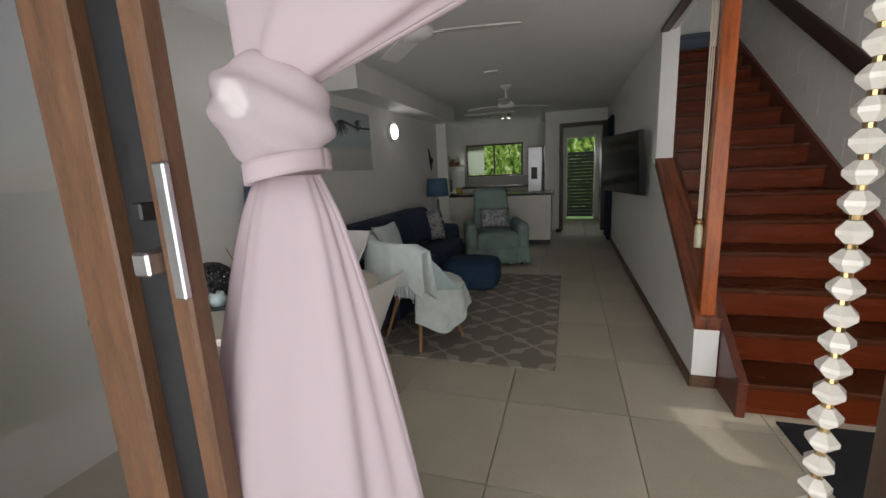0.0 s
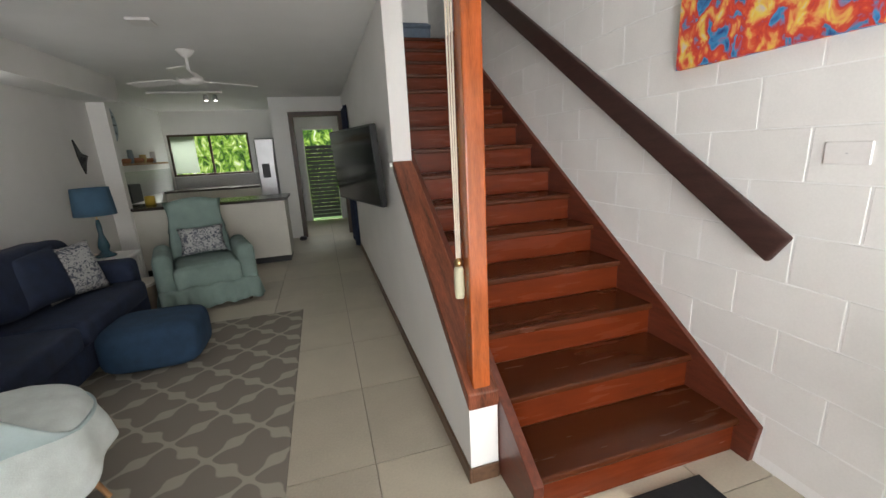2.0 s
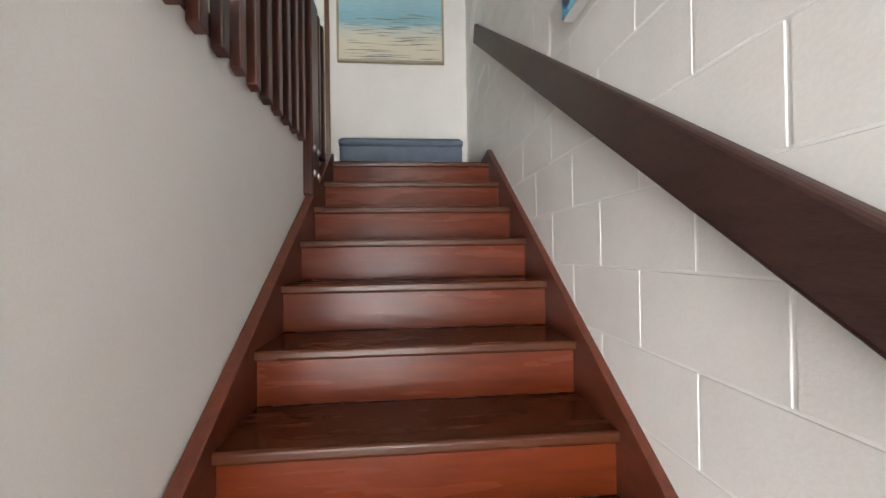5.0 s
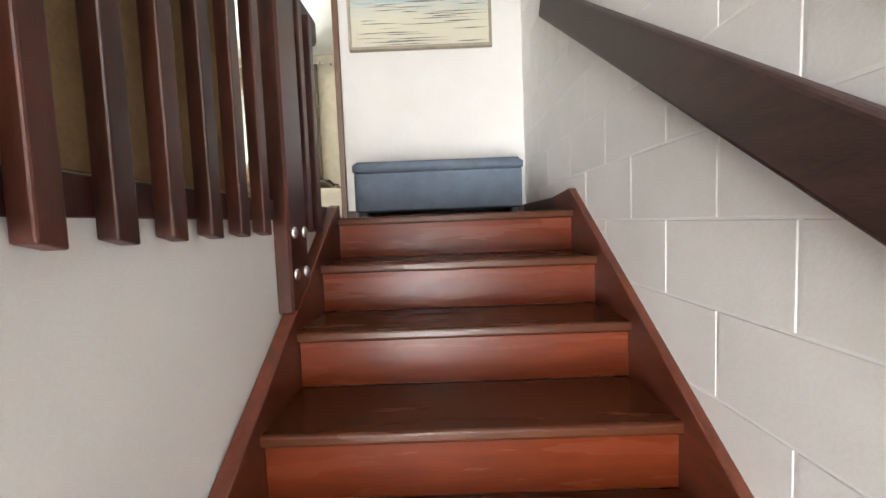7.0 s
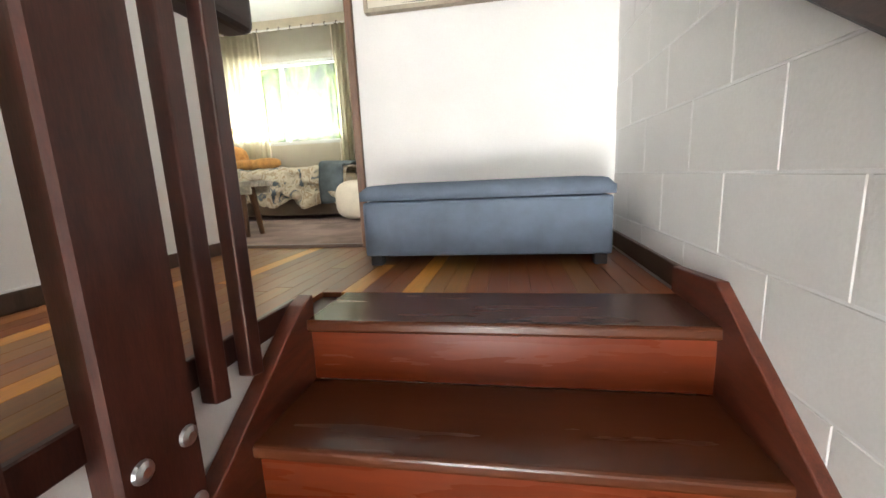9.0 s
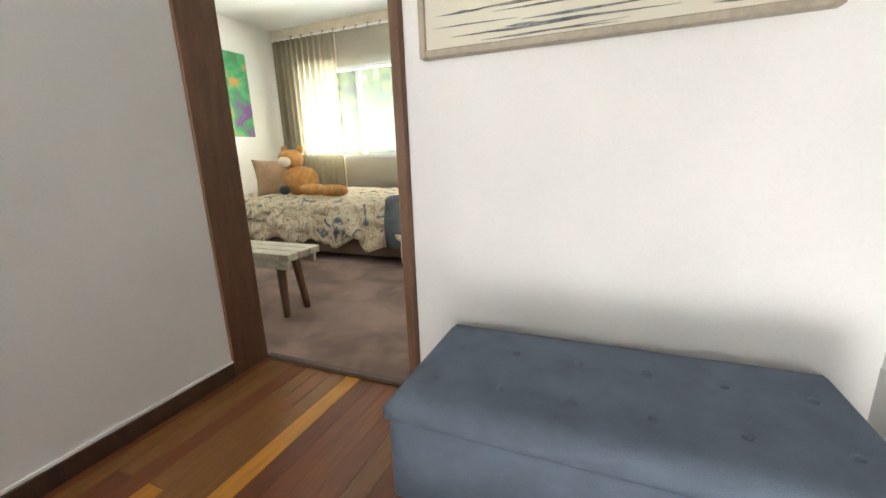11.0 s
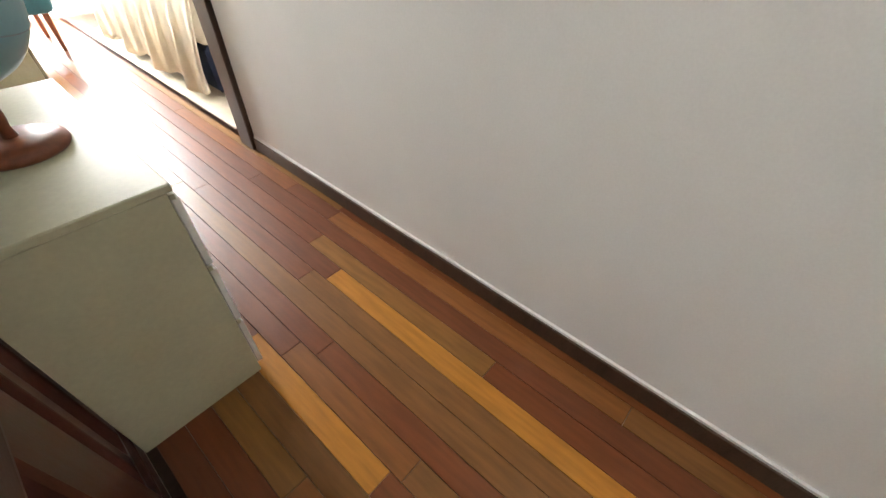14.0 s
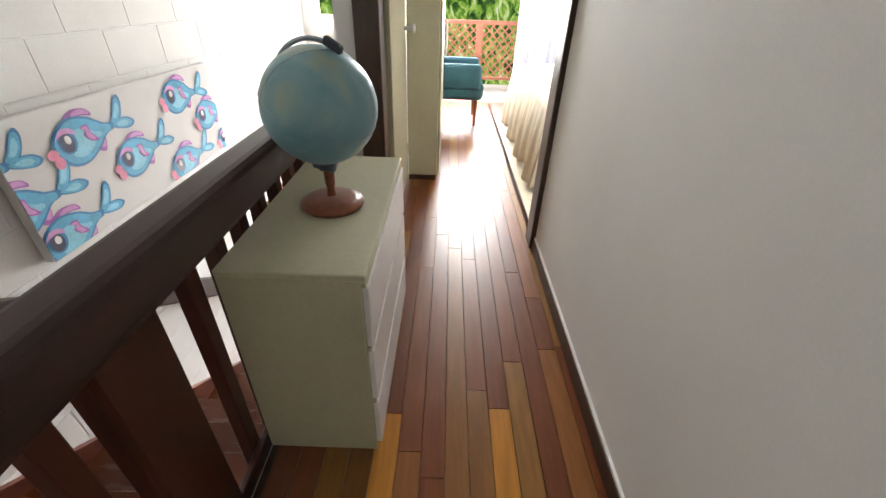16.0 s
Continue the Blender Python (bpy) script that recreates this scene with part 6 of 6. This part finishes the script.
part("print", box(-4.599, -4.592, 6.55, 7.45, 3.85, 4.75, 0.002), patches("poster_colours", 4, [(0.36, (0.20, 0.08, 0.28)), (0.46, (0.06, 0.30, 0.12)), (0.56, (0.10, 0.42, 0.18)), (0.66, (0.75, 0.30, 0.06))], 0.6, 0.8), ps)
solid("knitted_pouf", blob((0.50, 0.50, 0.36), Matrix.Translation((-1.83, 6.42, 2.9)), 0.6, 28), CREAMCLOTH, "cream knitted pouf beside the day bed", "pouf", kind="", smooth=True)
t = thing("slatted_stool", (-2.67, 5.44, 2.715), "whitewashed timber bench stool with splayed legs", "stool")
WASH = mat("whitewashed_timber", (0.60, 0.55, 0.45), 0.8, 0.25, 8, 0.4, 60, stretch=(2, 12, 4))
for i in range(3):
    y = 5.31 + i * 0.088
    part("slat", box(-3.17, -2.22, y, y + 0.08, 3.06, 3.10, 0.004), WASH, t)
part("apron", box(-3.15, -2.24, 5.32, 5.34, 3.01, 3.06), WASH, t)
part("apron", box(-3.15, -2.24, 5.53, 5.55, 3.01, 3.06), WASH, t)
for x, sx in ((-3.08, -1), (-2.35, 1)):
    for y, sy in ((5.38, -1), (5.49, 1)):
        part("leg", tube([(x, y, 3.06), (x + 0.03 * sx, y + 0.03 * sy, 2.716)], 0.028, 8, taper=0.018), DOORWOOD, t)
drape_curtain("bedroom_sheer", -4.5, -3.62, 7.80, 3.0, 4.94, SHEERCREAM, "cream sheer eyelet curtain", 11, 0.03)
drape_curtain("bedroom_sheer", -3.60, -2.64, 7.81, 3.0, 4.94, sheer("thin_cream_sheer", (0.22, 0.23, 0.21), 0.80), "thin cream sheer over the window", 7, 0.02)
drape_curtain("bedroom_sheer", -2.62, -2.3, 7.80, 2.95, 4.94, SHEERCREAM, "cream sheer curtain drawn aside", 5, 0.03)
rd = thing("curtain_rod", (-3.2, 7.5, 4.86), "white curtain rod with rings", "curtain rod")
part("rod", tube([(-4.5, 7.8, 4.95), (-2.2, 7.8, 4.95)], 0.012), PLASTIC, rd)
for i in range(14):
    part("ring", tube([(-4.2 + i * 0.15, 7.8 + 0.022 * math.cos(a), 4.95 + 0.022 * math.sin(a)) for a in [2 * math.pi * j / 12 for j in range(13)]], 0.004, 5), DARKFRAME, rd)
for x in (-4.28, -2.12):
    part("bracket", box(x - 0.01, x + 0.01, 7.80, 7.899, 4.94, 4.96), PLASTIC, rd)


# ---- pieces of floors and walls ----
def piece_mesh(name, a, b, c, ch, axis, material):
    """A flat piece with chamfered face edges; its base lies at 0 along axis, its face at c."""
    bm = bmesh.new()

    def at(u, v, w):
        return (u, v, w) if axis == "z" else (-w, u, v)
    lo = [bm.verts.new(at(sx * a / 2, sy * b / 2, 0)) for sx, sy in ((-1, -1), (1, -1), (1, 1), (-1, 1))]
    mid = [bm.verts.new(at(sx * a / 2, sy * b / 2, c - ch)) for sx, sy in ((-1, -1), (1, -1), (1, 1), (-1, 1))]
    hi = [bm.verts.new(at(sx * (a / 2 - ch), sy * (b / 2 - ch), c)) for sx, sy in ((-1, -1), (1, -1), (1, 1), (-1, 1))]
    for p, q in ((lo, mid), (mid, hi)):
        for i in range(4):
            bm.faces.new((p[i], p[(i + 1) % 4], q[(i + 1) % 4], q[i]))
    bm.faces.new(hi)
    bm.faces.new(lo[::-1])
    return mesh_of(name, bm, material)


def lay(name, me, parent, at, scale=(1, 1, 1)):
    o = new(name, me)
    o.parent = parent
    o.location = at
    o.scale = scale
    return o


# floor tiles
tiles = thing("floor", (-2.0, 0, 0), "large matt beige ceramic floor tiles with thin joints", "floor", kind="structure")
TS = 0.66
tm = piece_mesh("tile", TS - 0.005, TS - 0.005, 0.012, 0.0015, "z", TILE)
x = -1.63 - TS * 5
while x < 0:
    y = 0.51 - TS * 4
    while y < 8.3:
        xa, xb, ya, yb = max(x, XL - 0.4), min(x + TS, 0.0), max(y, -1.9), min(y + TS, 8.3)
        if xb - xa > 0.05 and yb - ya > 0.05:
            lay("tile", tm, tiles, ((xa + xb) / 2 + 2.0, (ya + yb) / 2, -0.012), ((xb - xa) / TS, (yb - ya) / TS, 1))
        y += TS
    x += TS

# wall blocks, the nearest as pieces, the rest joined
bk = piece_mesh("block", 0.391, 0.194, 0.0022, 0.0016, "x", BLOCK)
rest = []
count = 0
zc = 0.05 - 0.2
row = 0
while zc < CEIL2 - 0.05:
    y = (0.12 if row % 2 == 0 else 0.32) - 2.0
    while y < 8.3:
        yc, z2 = y + 0.2, zc + 0.1
        near = -1.0 < yc < 5.0 and abs(z2 - (1.55 + max(0, yc) * 0.52)) < 1.0 and count < 300
        if y > -1.75 and yc < 8.2 and z2 > 0.02 and not (yc > 4.99):
            if near:
                lay("block", bk, wall_right, (0, yc, z2))
                count += 1
            else:
                rest.append((yc, z2))
        y += 0.4
    zc += 0.2
    row += 1
verts, faces = [], []
for yc, z2 in rest:
    n = len(verts)
    for xx, k in ((0.0, 0.0), (-0.0022, 0.0016)):
        for sy, sz in ((-1, -1), (1, -1), (1, 1), (-1, 1)):
            verts.append((xx, yc + sy * (0.1955 - k), z2 + sz * (0.097 - k)))
    faces += [(n + 4, n + 5, n + 6, n + 7)] + [(n + i, n + (i + 1) % 4, n + 4 + (i + 1) % 4, n + 4 + i) for i in range(4)]
me = bpy.data.meshes.new("block_rest")
me.from_pydata(verts, [], faces)
me.materials.append(BLOCK)
o = new("blockwork", me)
o.parent = wall_right
tagged(o, "white painted blocks", kind="stuff")


# floor boards upstairs
def board_material(name, tones):
    m, t, b = nodes_of(name, 0.3, 0.0, 0.0)
    b.inputs["Specular IOR Level"].default_value = 0.32
    oi = t.nodes.new("ShaderNodeObjectInfo")
    r = ramp(t, tones)
    r.color_ramp.interpolation = "CONSTANT"
    t.links.new(oi.outputs["Random"], r.inputs[0])
    geo = t.nodes.new("ShaderNodeNewGeometry")
    mp = t.nodes.new("ShaderNodeMapping")
    mp.inputs["Scale"].default_value = (16, 1.6, 16)
    t.links.new(geo.outputs["Position"], mp.inputs[0])
    n = t.nodes.new("ShaderNodeTexNoise")
    n.inputs["Scale"].default_value, n.inputs["Detail"].default_value = 4, 6
    t.links.new(mp.outputs[0], n.inputs["Vector"])
    g = ramp(t, [(0.3, (0.78, 0.78, 0.78)), (0.7, (1.1, 1.1, 1.1))])
    t.links.new(n.outputs[0], g.inputs[0])
    mx = t.nodes.new("ShaderNodeMixRGB")
    mx.blend_type = "MULTIPLY"
    mx.inputs[0].default_value = 1.0
    t.links.new(r.outputs[0], mx.inputs[1])
    t.links.new(g.outputs[0], mx.inputs[2])
    t.links.new(mx.outputs[0], b.inputs["Base Color"])
    mr = t.nodes.new("ShaderNodeMapRange")
    mr.inputs["To Min"].default_value, mr.inputs["To Max"].default_value = 0.27, 0.42
    t.links.new(n.outputs[0], mr.inputs[0])
    t.links.new(mr.outputs[0], b.inputs["Roughness"])
    return m


BROWN = board_material("brown_floor_board", [(0.0, (0.19, 0.058, 0.019)), (0.3, (0.155, 0.046, 0.017)), (0.5, (0.21, 0.070, 0.021)), (0.72, (0.18, 0.052, 0.017)), (0.90, (0.25, 0.095, 0.026))])
GOLDEN = board_material("golden_floor_board", [(0.0, (0.55, 0.24, 0.035)), (0.5, (0.48, 0.20, 0.03))])
TAWNY = board_material("tawny_floor_board", [(0.0, (0.22, 0.095, 0.028)), (0.5, (0.25, 0.115, 0.03))])
boards = thing("floor_boards", (-1.0, 3.0, 2.7), "polished mixed brown and golden timber floor boards", "floor", kind="structure")
BW = 0.07
pm = {k: piece_mesh("board", BW - 0.0012, 1.0, 0.018, 0.0008, "z", m) for k, m in (("b", BROWN), ("g", GOLDEN), ("t", TAWNY))}
rng = random.Random(5)


def board(i, ya, yb, k):
    xc = HALLX + 0.038 + BW * (i + 0.5)
    o = lay("board", pm[k], boards, (xc + 1.0, (ya + yb) / 2 - 3.0, -0.018), (1, yb - ya - 0.0015, 1))


fixed = {0: [(2.9, 4.18, "b"), (4.18, 5.17, "t")], 3: [(1.6, 3.17, "b"), (3.17, 4.50, "g"), (4.50, 5.17, "t")], 4: [(1.7, 2.3, "b"), (2.3, 3.10, "b"), (3.10, 4.9, "t"), (4.9, 5.17, "b")], 5: [(-1.2, 2.2, "t"), (2.2, 5.17, "t")],
         8: [(2.2, 3.2, "b"), (3.2, 3.8, "g"), (3.8, 5.17, "b")], 9: [(2.5, 3.1, "b"), (3.1, 4.3, "t"), (4.3, 5.17, "b")], 6: [(3.4, 4.4, "b"), (4.4, 5.17, "g")],
         14: [(4.08, 4.5, "g"), (4.5, 4.97, "b")], 17: [(4.08, 4.97, "g")], 18: [(4.08, 4.97, "t")], 25: [(4.08, 4.97, "t")], 1: [(2.4, 4.5, "b"), (4.5, 5.17, "t")]}
HALL_COLUMNS = {i: [(a - 0.215, min(4.965, b2 - 0.215 if b2 < 5.1 else 4.965), k) for a, b2, k in fx] for i, fx in fixed.items() if i < 14}
fixed.update(HALL_COLUMNS)
for i in range(-1, 30):
    xc = HALLX + 0.038 + BW * (i + 0.5)
    if xc > -0.02:
        break
    start = -1.42 if xc < -1.13 else 4.08
    fx = fixed.get(i, [])
    last = 4.965
    first = min([a for a, b2, k in fx], default=last)
    y = start
    while y < first - 0.01:
        e = min(first, y + rng.uniform(0.5, 1.7))
        if first - e < 0.25:
            e = first
        board(i, y, e, "b" if rng.random() < 0.88 else "t")
        y = e
    for a, b2, k in fx:
        board(i, a, b2, k)
rest_boards = box(-4.6, HALLX, -1.42, 1.78, 2.682, 2.70)
solid("bedroom_boards", rest_boards, JARRAH_Y, "brown timber floor of the front bedroom", "floor")
